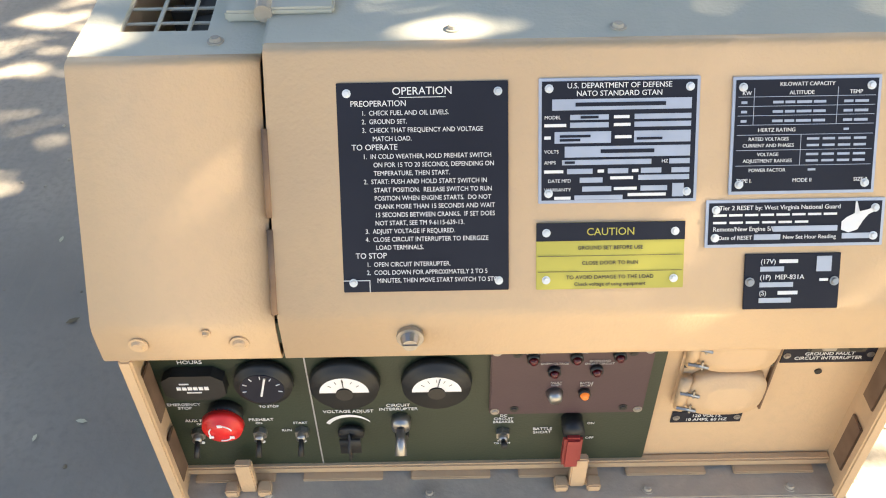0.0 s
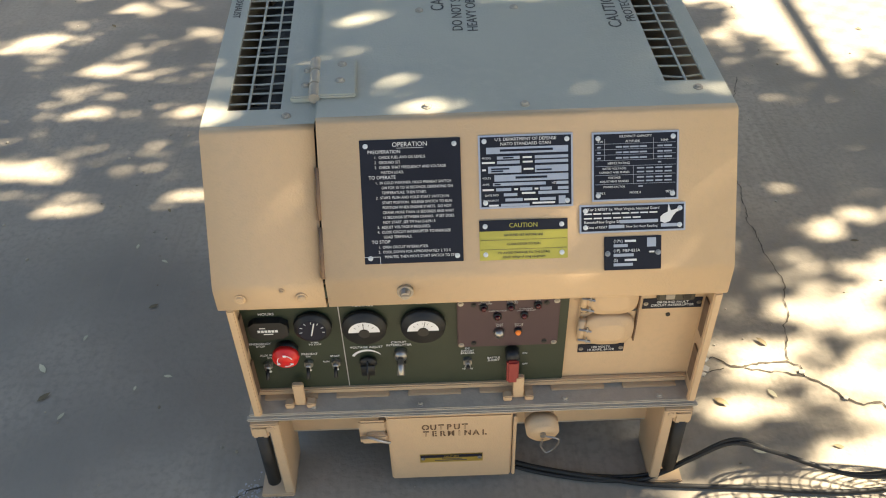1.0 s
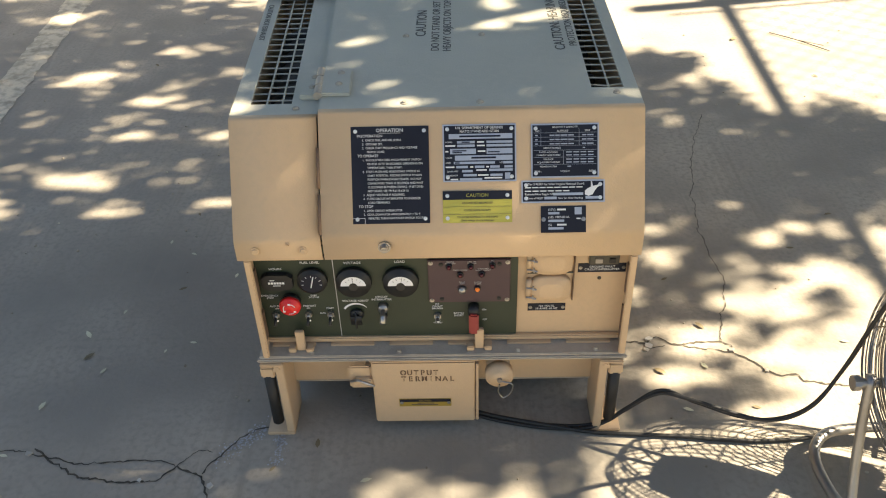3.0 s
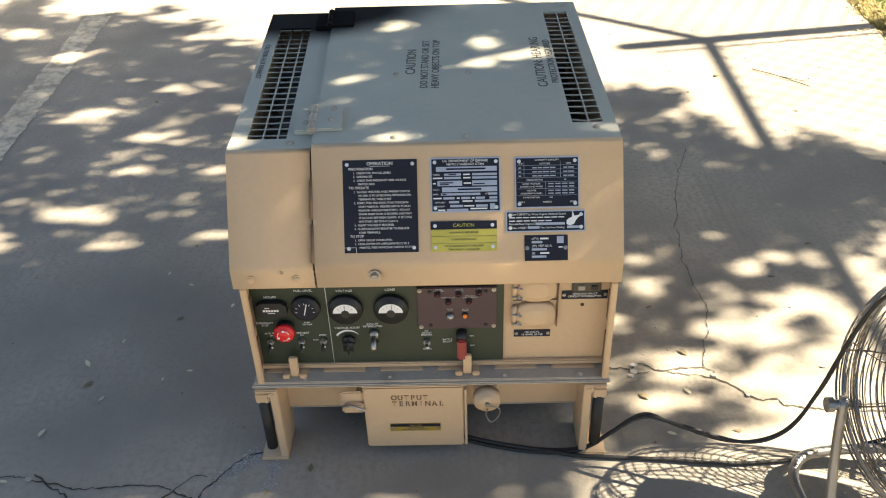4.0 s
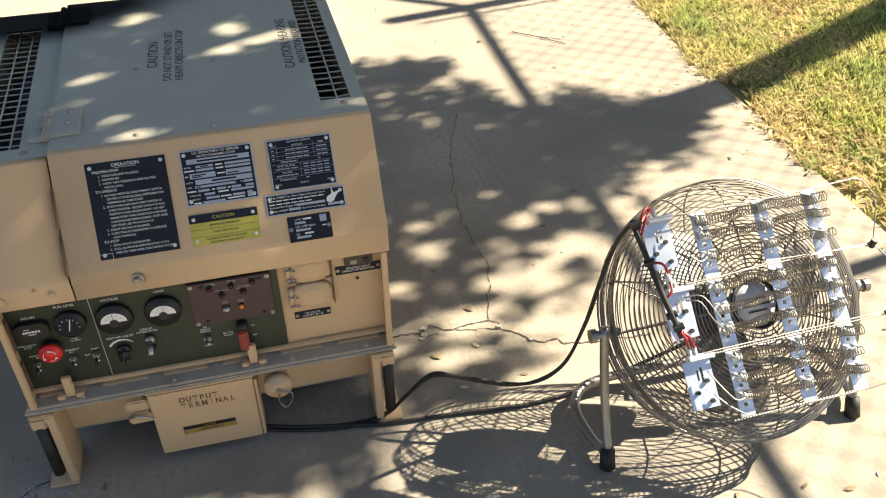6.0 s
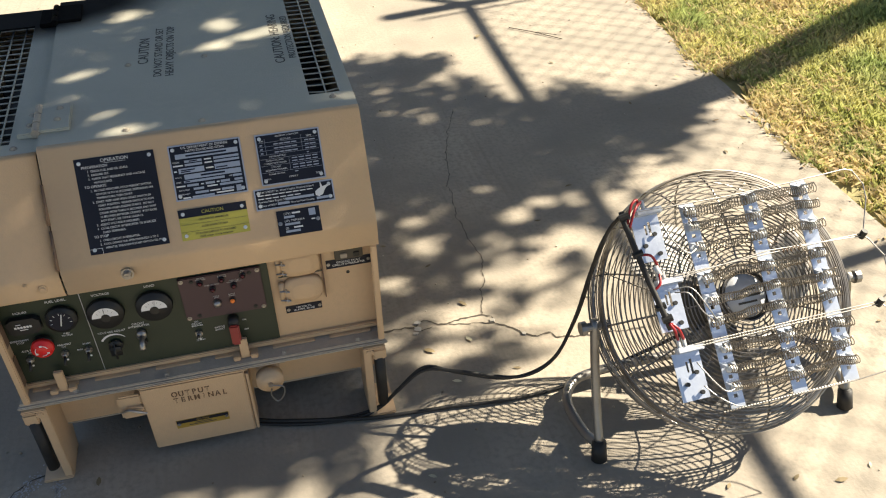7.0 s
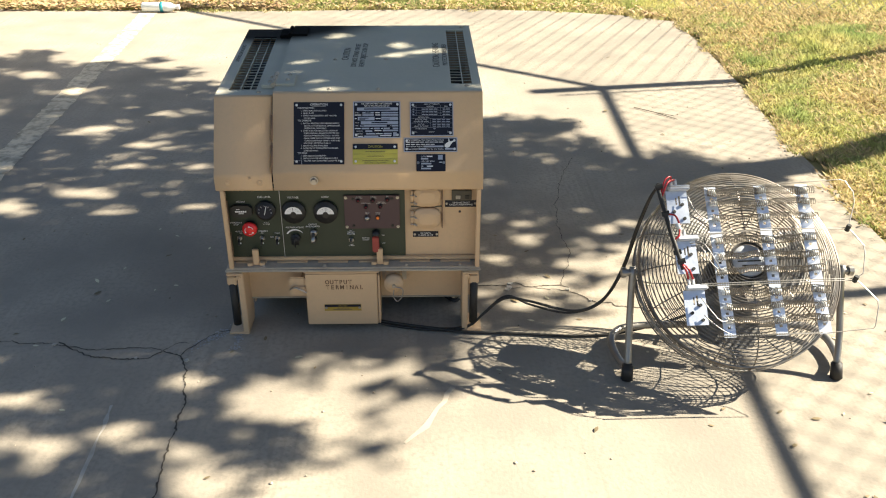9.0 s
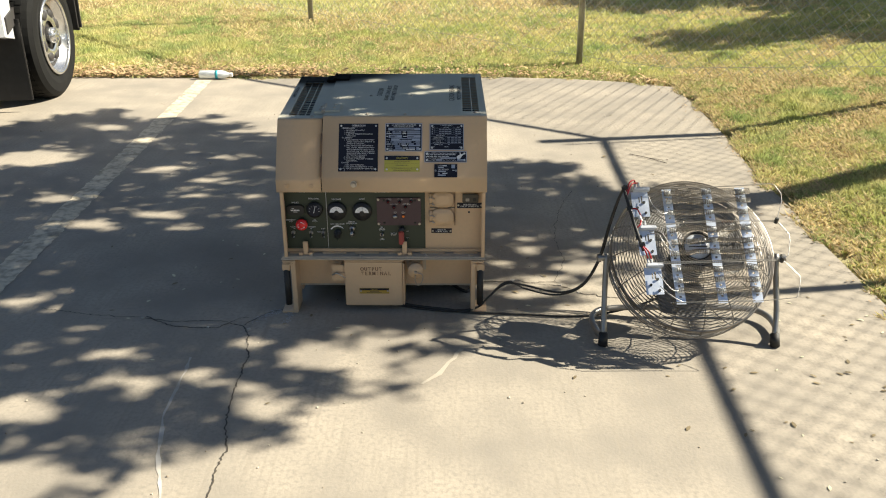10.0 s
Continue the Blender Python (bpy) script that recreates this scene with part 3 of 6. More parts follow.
for s in lines:
    head = not s.startswith(" ")
    lettering(s.strip() if head else s.strip(), 0.0064 if head else 0.0052, m @ Matrix.Translation((-0.056 if head else (-0.0475 if s[2].isdigit() else -0.0395), y, 0)), "white", p, align='LEFT', stretch=0.95 if head else 0.88)
    y -= 0.0072 if head else 0.0066
bars(p, m, [(-0.0665, -0.045, -0.0735, -0.0729), (-0.0456, -0.045, -0.083, -0.0729)])

p, m, w, h = plate("data_plate", 0.015, 0.14, 0.02, 0.1175, "navy", "alu", "aluminium identification plate with white fields on blue black")
T("U.S. DEPARTMENT OF DEFENSE", 0, 0.0425, 0.0058, 'CENTER')
T("NATO STANDARD GTAN", 0, 0.0365, 0.0058, 'CENTER')
T("MODEL", -0.058, 0.0185, 0.0038)
T("VOLTS", -0.058, -0.008, 0.0038)
T("AMPS", -0.058, -0.0165, 0.0038)
T("DATE MFD", -0.055, -0.031, 0.0038)
T("WARRANTY", -0.058, -0.038, 0.0038)
T("HZ", 0.034, -0.0165, 0.0038)
rows = [(-0.052, 0.056, 0.0240, 0.0325), (-0.038, -0.008, 0.0165, 0.0205), (0.012, 0.056, 0.0165, 0.0205), (-0.038, -0.008, 0.0105, 0.0145),
        (0.012, 0.056, 0.0105, 0.0145), (-0.05, -0.006, -0.0015, 0.0075), (0.012, 0.056, -0.0015, 0.0075), (-0.042, 0.056, -0.0125, -0.004),
        (-0.044, 0.026, -0.0185, -0.0145), (0.04, 0.056, -0.0185, -0.0145), (-0.04, -0.02, -0.0255, -0.0215), (-0.008, 0.008, -0.0255, -0.0215),
        (0.018, 0.034, -0.0255, -0.0215), (0.042, 0.056, -0.0255, -0.0215), (-0.03, -0.012, -0.0325, -0.0285), (0.016, 0.056, -0.031, -0.027),
        (-0.028, -0.005, -0.0395, -0.0355), (0.018, 0.039, -0.0395, -0.0355), (0.043, 0.052, -0.0445, -0.034), (-0.034, 0.004, -0.046, -0.0425)]
bars(p, m, rows, "alu")
for i, (x, y, l) in enumerate(((-0.004, 0.0185, 0.012), (-0.058, 0.0125, 0.017), (-0.004, 0.0125, 0.013), (-0.058, 0.003, 0.005), (-0.003, 0.003, 0.013),
                               (-0.058, -0.0235, 0.015), (-0.016, -0.0235, 0.005), (0.011, -0.0235, 0.005), (-0.006, -0.029, 0.018), (-0.003, -0.0375, 0.018),
                               (-0.05, -0.0445, 0.013), (0.008, -0.0425, 0.03))):
    bars(p, m, [(x, x + l, y - 0.0012, y + 0.0012)])
bars(p, m @ Matrix.Translation((0, 0, 0.0004)), [(-0.034, 0.036, 0.0268, 0.0298), (-0.03, -0.016, 0.0175, 0.0195), (-0.046, -0.022, 0.003, 0.005), (-0.046, -0.03, 0.0, 0.002),
                                             (0.014, 0.034, 0.0005, 0.0025), (-0.014, 0.028, -0.0095, -0.0065), (-0.042, -0.034, -0.0175, -0.0155)], "navy")

p, m, w, h = plate("capacity_plate", 0.165, 0.28, 0.0215, 0.113, "navy", "alu", "aluminium kilowatt capacity plate with white table on blue black")
T("KILOWATT CAPACITY", 0, 0.0395, 0.0042, 'CENTER')
T("KW", -0.05, 0.033, 0.0042)
T("ALTITUDE", -0.004, 0.033, 0.0042, 'CENTER')
T("TEMP", 0.038, 0.033, 0.0042, 'CENTER')
for i in range(3):
    z = 0.026 - 0.0072 * i
    bars(p, m, [(-0.0505, -0.046, z - 0.001, z + 0.001), (-0.026, -0.018, z - 0.001, z + 0.001), (-0.0165, -0.009, z - 0.001, z + 0.001), (-0.0075, 0.004, z - 0.001, z + 0.001),
                (0.0055, 0.015, z - 0.001, z + 0.001), (0.029, 0.036, z - 0.001, z + 0.001), (0.0375, 0.048, z - 0.001, z + 0.001)], "alu")
T("HERTZ RATING", -0.022, 0.0045, 0.0042, 'CENTER')
T("RATED VOLTAGES", -0.028, -0.0025, 0.0038, 'CENTER')
T("CURRENT AND PHASES", -0.028, -0.0075, 0.0038, 'CENTER')
T("VOLTAGE", -0.028, -0.0145, 0.0038, 'CENTER')
T("ADJUSTMENT RANGES", -0.028, -0.0195, 0.0038, 'CENTER')
T("POWER FACTOR", -0.028, -0.0268, 0.0038, 'CENTER')
T("TYPE I.", -0.052, -0.035, 0.0042)
T("MODE II", 0.0, -0.035, 0.0042, 'CENTER')
T("SIZE 2", 0.046, -0.035, 0.0042, 'CENTER')
bars(p, m, [(-0.053, 0.053, 0.0300, 0.0304), (-0.053, 0.053, 0.0228, 0.0232), (-0.053, 0.053, 0.0156, 0.016), (-0.053, 0.053, 0.0084, 0.0088),
            (-0.041, -0.0406, 0.0086, 0.037), (0.0236, 0.024, 0.0086, 0.037), (-0.053, 0.053, 0.0007, 0.0011), (-0.053, 0.053, -0.0112, -0.0108),
            (-0.053, 0.053, -0.0233, -0.0229), (-0.003, -0.0026, -0.023, 0.001), (0.004, 0.01, -0.0275, -0.0258), (0.03, 0.034, 0.0037, 0.0054)]
     + [(0.002 + 0.0122 * k, 0.0115 + 0.0122 * k, z - 0.0009, z + 0.0009) for z in (-0.0025, -0.0076, -0.0146, -0.0196) for k in range(4)], "alu")

p, m, w, h = plate("reset_plate", 0.148, 0.290, 0.117, 0.1555, "navy", "alu", "small black plate with a white state outline")
T("Tier 2 RESET by: West Virginia National Guard", -0.0605, 0.0125, 0.005)
T("Remote/New Engine S/N", -0.065, -0.0045, 0.005)
T("Date of RESET", -0.0605, -0.0115, 0.0045)
T("New Set Hour Reading", -0.009, -0.0115, 0.0045)
bars(p, m, [(-0.065 + 0.0125 * k, -0.0545 + 0.0125 * k, 0.006, 0.0078) for k in range(8)] + [(-0.065 + 0.013 * k, -0.0545 + 0.013 * k, 0.0, 0.0018) for k in range(6)])
bars(p, m, [(-0.017, 0.034, -0.0068, -0.0024), (-0.032, -0.011, -0.0133, -0.0089), (0.038, 0.062, -0.0133, -0.0089)], "alu")
bm = bmesh.new()
shape = [(0.037, -0.006), (0.043, -0.0085), (0.05, -0.006), (0.054, 0.001), (0.058, 0.006), (0.064, 0.009), (0.062, 0.0115), (0.056, 0.0095), (0.051, 0.0085),
         (0.0495, 0.006), (0.0485, 0.0165), (0.0472, 0.0165), (0.047, 0.007), (0.041, 0.004), (0.037, 0.0005)]
bm.faces.new([bm.verts.new((x, y, 0.0003)) for x, y in shape])
bmesh.ops.triangulate(bm, faces=bm.faces[:])
part("state_outline", laid(bm, m), "white", p)

p, m, w, h = plate("caution_plate", 0.0135, 0.132, 0.133, 0.1875, "yellow", "yellow", "yellow caution plate with a black heading")
part("heading", laid(box(-w / 2, w / 2, 0.0125, h / 2, -0.0003, 0.0002), m), "navy", p)
T("CAUTION", 0, 0.0195, 0.0085, 'CENTER', "yellow", None, m @ Matrix.Translation((0, 0, 0.0003)))
T("GROUND SET BEFORE USE", 0, 0.0065, 0.0044, 'CENTER', "stencil")
T("CLOSE DOOR TO RUN", 0, -0.0058, 0.0044, 'CENTER', "stencil")
T("TO AVOID DAMAGE TO THE LOAD", 0, -0.0175, 0.0044, 'CENTER', "stencil")
T("Check voltage of using equipment", 0, -0.0232, 0.0042, 'CENTER', "stencil")
bars(p, m, [(-0.058, 0.058, 0.0000, 0.0004), (-0.058, 0.058, -0.0128, -0.0124)], "stencil")

p, m, w, h = plate("tag_plate", 0.181, 0.258, 0.161, 0.207, "navy", "navy", "dark tag plate with a pale square and bars", screws=False)
for x in (-0.034, 0.034):
    bolt(m @ Matrix.Translation((x, 0, 0)), 0.0028, "steel", p, h=0.002)
T("(17V)", -0.026, 0.0165, 0.0055)
T("(1P)  MEP-831A", -0.026, 0.0035, 0.0055)
T("(S)", -0.026, -0.0095, 0.0055)
bars(p, m, [(-0.011, 0.004, 0.0152, 0.0182), (-0.011, 0.005, -0.0108, -0.0078), (0.022, 0.029, 0.0, 0.0022)])
bars(p, m, [(-0.026, -0.007, 0.0085, 0.0125), (-0.026, 0.001, -0.0045, -0.0005), (-0.026, 0.0, -0.0175, -0.0135), (0.019, 0.031, 0.008, 0.0205)], "alu")

# control recess
part("panel_back", box(-0.346, 0.349, 0.046, 0.05, 0.2, 0.452), "tan", gen)
panel = part("control_panel", box(-0.345, 0.1475, 0.0405, 0.0455, 0.228, 0.45, 0.001), "green", gen, "dark olive control panel with gauges and switches")
PY = 0.04
for s0, s1 in ((0.055, 0.125), (0.135, 0.205)):
    a, b = on_slope(-0.1988, s0) @ Vector((0, 0, -0.002)), on_slope(-0.1988, s1) @ Vector((0, 0, -0.002))
    part("hinge_pin", cyl(a, b, 0.0032, n=12), "pin", gen, "", True)
part("seam", box(-0.1935, -0.1922, PY - 0.0002, PY + 0.001, 0.229, 0.449), "alu", panel)
for s in (-1, 1):
    xo = -0.3425 if s < 0 else 0.3535
    part("side_flange", box(xo, xo - s * 0.012, -0.003, 0.008, 0.212, 0.4495, 0.002), "tan", gen)
    bm = bmesh.new()
    for i in range(2):
        box(xo - s * 0.0065, xo - s * 0.009, 0.012, 0.034, 0.24 + i * 0.1, 0.31 + i * 0.1, 0.001, bm)
    tagged(part("clip_strip", bm, "pin", gen), kind="stuff")
part("shelf", box(-0.352, 0.355, 0.001, 0.046, 0.2065, 0.2125, 0.0015), "dust", gen, "dusty steel shelf below the control panel")
part("shelf_lip", box(-0.356, 0.359, -0.005, 0.007, 0.2015, 0.2075, 0.002), "dust", gen)
for i in range(6):
    x = -0.33 + i * 0.115
    part("hinge_leaf", box(x, x + 0.085, 0.028, 0.04, 0.2125, 0.2165, 0.001), "tan", gen)
part("panel_sill", box(-0.345, 0.348, 0.036, 0.0465, 0.2165, 0.2275, 0.002), "tan", gen)
for x in (-0.27, -0.1, 0.13, 0.28):
    bolt(Matrix.Translation((x + 0.02, 0.012, 0.2125)), 0.0045, "dust", gen)
for x in (-0.2705, 0.0755):
    bm = box(x - 0.0085, x + 0.0085, 0.016, 0.025, 0.213, 0.262, 0.0015)
    box(x - 0.024, x - 0.010, 0.010, 0.024, 0.2127, 0.2235, 0.0015, bm)
    box(x + 0.010, x + 0.024, 0.010, 0.024, 0.2127, 0.2235, 0.0015, bm)
    box(x - 0.022, x + 0.022, 0.017, 0.023, 0.2135, 0.2185, 0.001, bm)
    part("door_catch", bm, "tan", gen, "tan catch standing on the shelf")


def gauge(x, z, r, name, label, face, arc):
    bm = cyl((x, PY, z), (x, PY - 0.014, z), r, r * 0.93, n=40, bevel=0.003)
    g = part(name, bm, "black", panel, label, True)
    if arc:                                        # white dial window, upper half
        bm = bmesh.new()
        a = [(math.cos(t * math.pi / 20) * r * 0.68, math.sin(t * math.pi / 20) * r * 0.62) for t in range(21)]
        b = [(math.cos(t * math.pi / 20) * r * 0.22, math.sin(t * math.pi / 20) * r * 0.2) for t in range(20, -1, -1)]
        bm.faces.new([bm.verts.new((x + u, PY - 0.0147, z - r * 0.06 + v)) for u, v in a + b])
        bmesh.ops.triangulate(bm, faces=bm.faces[:])
        part("dial_face", bm, "white", g)
        bm = bmesh.new()
        for t in range(5):
            an = math.pi * (0.2 + 0.6 * t / 4)
            u = Vector((math.cos(an), 0, math.sin(an)))
            k = 0.0035
            c0 = Vector((x, PY - 0.0149, z - r * 0.06)) + u * r * 0.42
            sweep([c0, c0 + u * k], 0.0003, 4, bm)
        tagged(part("dial_marks", bm, "black", g), kind="stuff")
        part("needle", sweep([(x, PY - 0.0151, z), (x + face * 0.006, PY - 0.0151, z + r * 0.5)], 0.0005, 4), "black", g)
        part("needle_cover", laid(cyl((0, 0, 0), (0, 0, 0.001), r * 0.24, n=18), on_front(x, PY - 0.0148, z - r * 0.12)), "black", g)
    else:
        part("dial_face", laid(cyl((0, 0, 0), (0, 0, 0.0008), r * 0.72, n=32), on_front(x, PY - 0.0139, z)), "navy", g)
        bm = bmesh.new()
        for t in range(7):
            an = math.pi * (-0.05 + 1.1 * t / 6)
            u = Vector((math.cos(an), 0, math.sin(an)))
            c0 = Vector((x, PY - 0.015, z)) + u * r * 0.52
            sweep([c0, c0 + u * 0.004], 0.0005, 4, bm)
        tagged(part("dial_marks", bm, "white", g), kind="stuff")
        part("needle", sweep([(x - 0.002, PY - 0.0153, z - 0.009), (x + 0.0045, PY - 0.0153, z + 0.0165)], 0.0011, 5), "white", g)
    return g


def words(s, x, z, size, parent=None, mat="white", y=None):
    return lettering(s, size, on_front(x, (PY if y is None else y) - 0.0007, z), mat, parent or panel)


gauge(-0.157, 0.369, 0.0345, "volt_gauge", "round black voltmeter with a white dial", -0.15, True)
gauge(-0.0695, 0.368, 0.0345, "load_gauge", "round black load meter with a white dial", 0.6, True)
gauge(-0.2335, 0.374, 0.029, "fuel_gauge", "round black fuel gauge with a white needle", 0, False)
bm = bmesh.new()
pts = [(-0.029, 0.010), (-0.019, 0.0175), (0.019, 0.0175), (0.029, 0.010), (0.029, -0.010), (0.019, -0.0175), (-0.019, -0.0175), (-0.029, -0.010)]
f = bm.faces.new([bm.verts.new((-0.2985 + x, PY, 0.374 + z)) for x, z in pts])
ex = bmesh.ops.extrude_face_region(bm, geom=[f])
for v in [g for g in ex["geom"] if isinstance(g, bmesh.types.BMVert)]:
    v.co.y -= 0.012
hm = part("hour_meter", bm, "black", panel, "black hour meter with a small counter window")
bm = bmesh.new()
for i in range(6):
    box(-0.3145 + i * 0.0052, -0.3105 + i * 0.0052, PY - 0.0126, PY - 0.012, 0.372, 0.3765, 0, bm)
box(-0.311, -0.302, PY - 0.0126, PY - 0.012, 0.3800, 0.3815, 0, bm)
box(-0.306, -0.292, PY - 0.0126, PY - 0.012, 0.3675, 0.369, 0, bm)
tagged(part("counter", bm, "white", hm), kind="stuff")
words("HOURS", -0.3, 0.3985, 0.0072)
words("FUEL LEVEL", -0.235, 0.4125, 0.0072)
words("VOLTAGE", -0.157, 0.4105, 0.0072)
words("LOAD", -0.0695, 0.4115, 0.0072)
words("EMERGENCY\nSTOP", -0.319, 0.332, 0.0058)
words("PUSH\nTO STOP", -0.236, 0.332, 0.0048)
words("AUX FUEL", -0.3095, 0.3085, 0.0062)
words("ON", -0.3095, 0.3028, 0.0045)
words("PREHEAT", -0.247, 0.3085, 0.0062)
words("ON", -0.2500, 0.3028, 0.0045)
words("START", -0.2085, 0.302, 0.005)
words("RUN", -0.2235, 0.290, 0.005)
words("VOLTAGE ADJUST", -0.1585, 0.3195, 0.0062)
words("CIRCUIT\nINTERRUPTER", -0.1085, 0.325, 0.0062)
words("DC\nCIRCUIT\nBREAKER", -0.0035, 0.303, 0.0052)
words("PUSH\nTO RESET", -0.0035, 0.263, 0.004)
words("BATTLE\nSHORT", 0.037, 0.282, 0.0058)
words("ON", 0.0855, 0.293, 0.005)
words("OFF", 0.0865, 0.268, 0.005)
words("ENGINE", -0.275, 0.437, 0.006)
words("ELECTRICAL GROUP", 0.0, 0.437, 0.006)

# emergency stop
est = part("stop_button", cyl((-0.2795, PY, 0.3235), (-0.2795, PY - 0.012, 0.3235), 0.0175, n=24), "black", panel, "red mushroom emergency stop button", True)
part("button_cap", cyl((-0.2795, PY - 0.011, 0.3235), (-0.2795, PY - 0.027, 0.3235), 0.0215, 0.0185, n=32, bevel=0.004), "red", est, "bright red button cap", True)
bm = bmesh.new()
for k in range(3):
    a0 = k * 2.094 + 0.35
    P = [(-0.2795 + 0.0115 * math.cos(a0 + i * 0.17), PY - 0.0273, 0.3235 + 0.0115 * math.sin(a0 + i * 0.17)) for i in range(8)]
    sweep(P, 0.0008, 4, bm)
    box(P[-1][0] - 0.0022, P[-1][0] + 0.0022, PY - 0.028, PY - 0.0272, P[-1][2] - 0.0018, P[-1][2] + 0.0018, 0, bm)
tagged(part("turn_arrows", bm, "white", est), kind="stuff")


def toggle(x, z, down=True, boot=False):
    t = part("toggle_switch", cyl((x, PY, z), (x, PY - 0.006, z), 0.0075, n=6), "steel", panel, "", False)
    part("bushing", cyl((x, PY - 0.006, z), (x, PY - 0.012, z), 0.0048, n=14), "steel", t, "", True)
    dz = -0.011 if down else 0.009
    part("lever", cyl((x, PY - 0.011, z), (x, PY - 0.024, z + dz), 0.0024, 0.0034, n=12), "black", t, "", True)
    part("position_mark", cyl((x, PY - 0.0001, z - 0.018), (x, PY - 0.0009, z - 0.018), 0.0022, n=10), "white", t)
    return t


for x, z in ((-0.313, 0.289), (-0.2505, 0.289), (-0.208, 0.289)):
    toggle(x, z)
toggle(-0.0035, 0.281, False)
# circuit interrupter, with its bright collar
ci = part("circuit_interrupter", cyl((-0.1065, PY, 0.305), (-0.1065, PY - 0.012, 0.305), 0.0105, 0.009, n=24), "steel", panel, "bright metal interrupter switch", True)
part("lever", cyl((-0.1065, PY - 0.012, 0.305), (-0.1065, PY - 0.034, 0.290), 0.0045, 0.006, n=14), "steel", ci, "", True)
part("guard", cyl((-0.1065, PY, 0.283), (-0.1065, PY - 0.008, 0.283), 0.007, n=14), "black", ci)
# voltage adjust knob and its white arc
kn = part("adjust_knob", cyl((-0.158, PY, 0.289), (-0.158, PY - 0.008, 0.287), 0.0135, n=28, bevel=0.002), "black", panel, "black pointer knob", True)
part("grip", box(-0.1685, -0.1475, PY - 0.028, PY - 0.006, 0.264, 0.304, 0.0095), "black", kn, "", True)
bm = bmesh.new()
a = [(math.cos(t * math.pi / 20), math.sin(t * math.pi / 20)) for t in range(4, 18)]
lo = [bm.verts.new((-0.1575 + 0.024 * u, PY - 0.0008, 0.289 + 0.0215 * v)) for u, v in a]
hi = [bm.verts.new((-0.1575 + (0.0245 + 0.0035 * i / 13) * u, PY - 0.0008, 0.289 + (0.024 + 0.003 * i / 13) * v)) for i, (u, v) in enumerate(a)]
for i in range(13):
    bm.faces.new((lo[i], lo[i + 1], hi[i + 1], hi[i]))
part("arc_mark", bm, "white", kn)

# annunciator
an = part("annunciator_panel", box(-0.0185, 0.1335, PY - 0.006, PY, 0.3165, 0.4175, 0.0015), "maroon", panel, "maroon warning lamp panel")
for x, z in ((0.0205, 0.404), (0.0605, 0.404), (0.1, 0.406), (0.041, 0.385), (0.0805, 0.386)):
    l = part("warning_lamp", cyl((x, PY - 0.006, z), (x, PY - 0.011, z), 0.0062, n=20), "black", an, "", True)
    part("lens", cyl((x, PY - 0.0105, z), (x, PY - 0.0145, z), 0.0048, 0.003, n=18), "lens_red", l, "", True)
l = part("warning_lamp", cyl((0.0725, PY - 0.006, 0.3515), (0.0725, PY - 0.011, 0.3515), 0.0058, n=20), "black", an, "", True)
part("lens", cyl((0.0725, PY - 0.0105, 0.3515), (0.0725, PY - 0.0145, 0.3515), 0.0048, 0.003, n=18), "amber", l, "lit amber lamp lens", True)
b_ = part("test_button", cyl((0.044, PY - 0.006, 0.3505), (0.044, PY - 0.016, 0.3505), 0.0085, 0.006, n=20), "steel", an, "", True)
for s, x, z in (("ENGINE\nOVER TEMP", 0.023, 0.4118), ("LOW OIL\nPRESSURE", 0.0625, 0.4118), ("NO\nFUEL", 0.1005, 0.4135), ("OVERVOLTAGE", 0.041, 0.3945), ("OVERLOAD\nSHORT CIRCUIT", 0.083, 0.3955),
                ("FAULT\nRESET", 0.0445, 0.3645), ("BATTLE\nSHORT", 0.0735, 0.3635)):
    words(s, x, z, 0.0038, an, "alu", PY - 0.006)
for x, z in ((-0.013, 0.411), (0.128, 0.411), (-0.013, 0.3225), (0.128, 0.3225), (0.006, 0.408), (0.006, 0.326), (0.113, 0.408), (0.113, 0.326)):
    bolt(on_front(x, PY - 0.006, z), 0.0033, "black" if abs(x - 0.06) < 0.06 else "steel", an, h=0.002)
# battle short guard
bs = part("battle_short_switch", cyl((0.0655, PY, 0.301), (0.0655, PY - 0.02, 0.301), 0.011, n=20), "black", panel, "black switch boot with a red guard", True)
part("guard", box(0.056, 0.0745, PY - 0.026, PY - 0.012, 0.251, 0.3, 0.003), "dull_red", bs, "dull red switch guard")
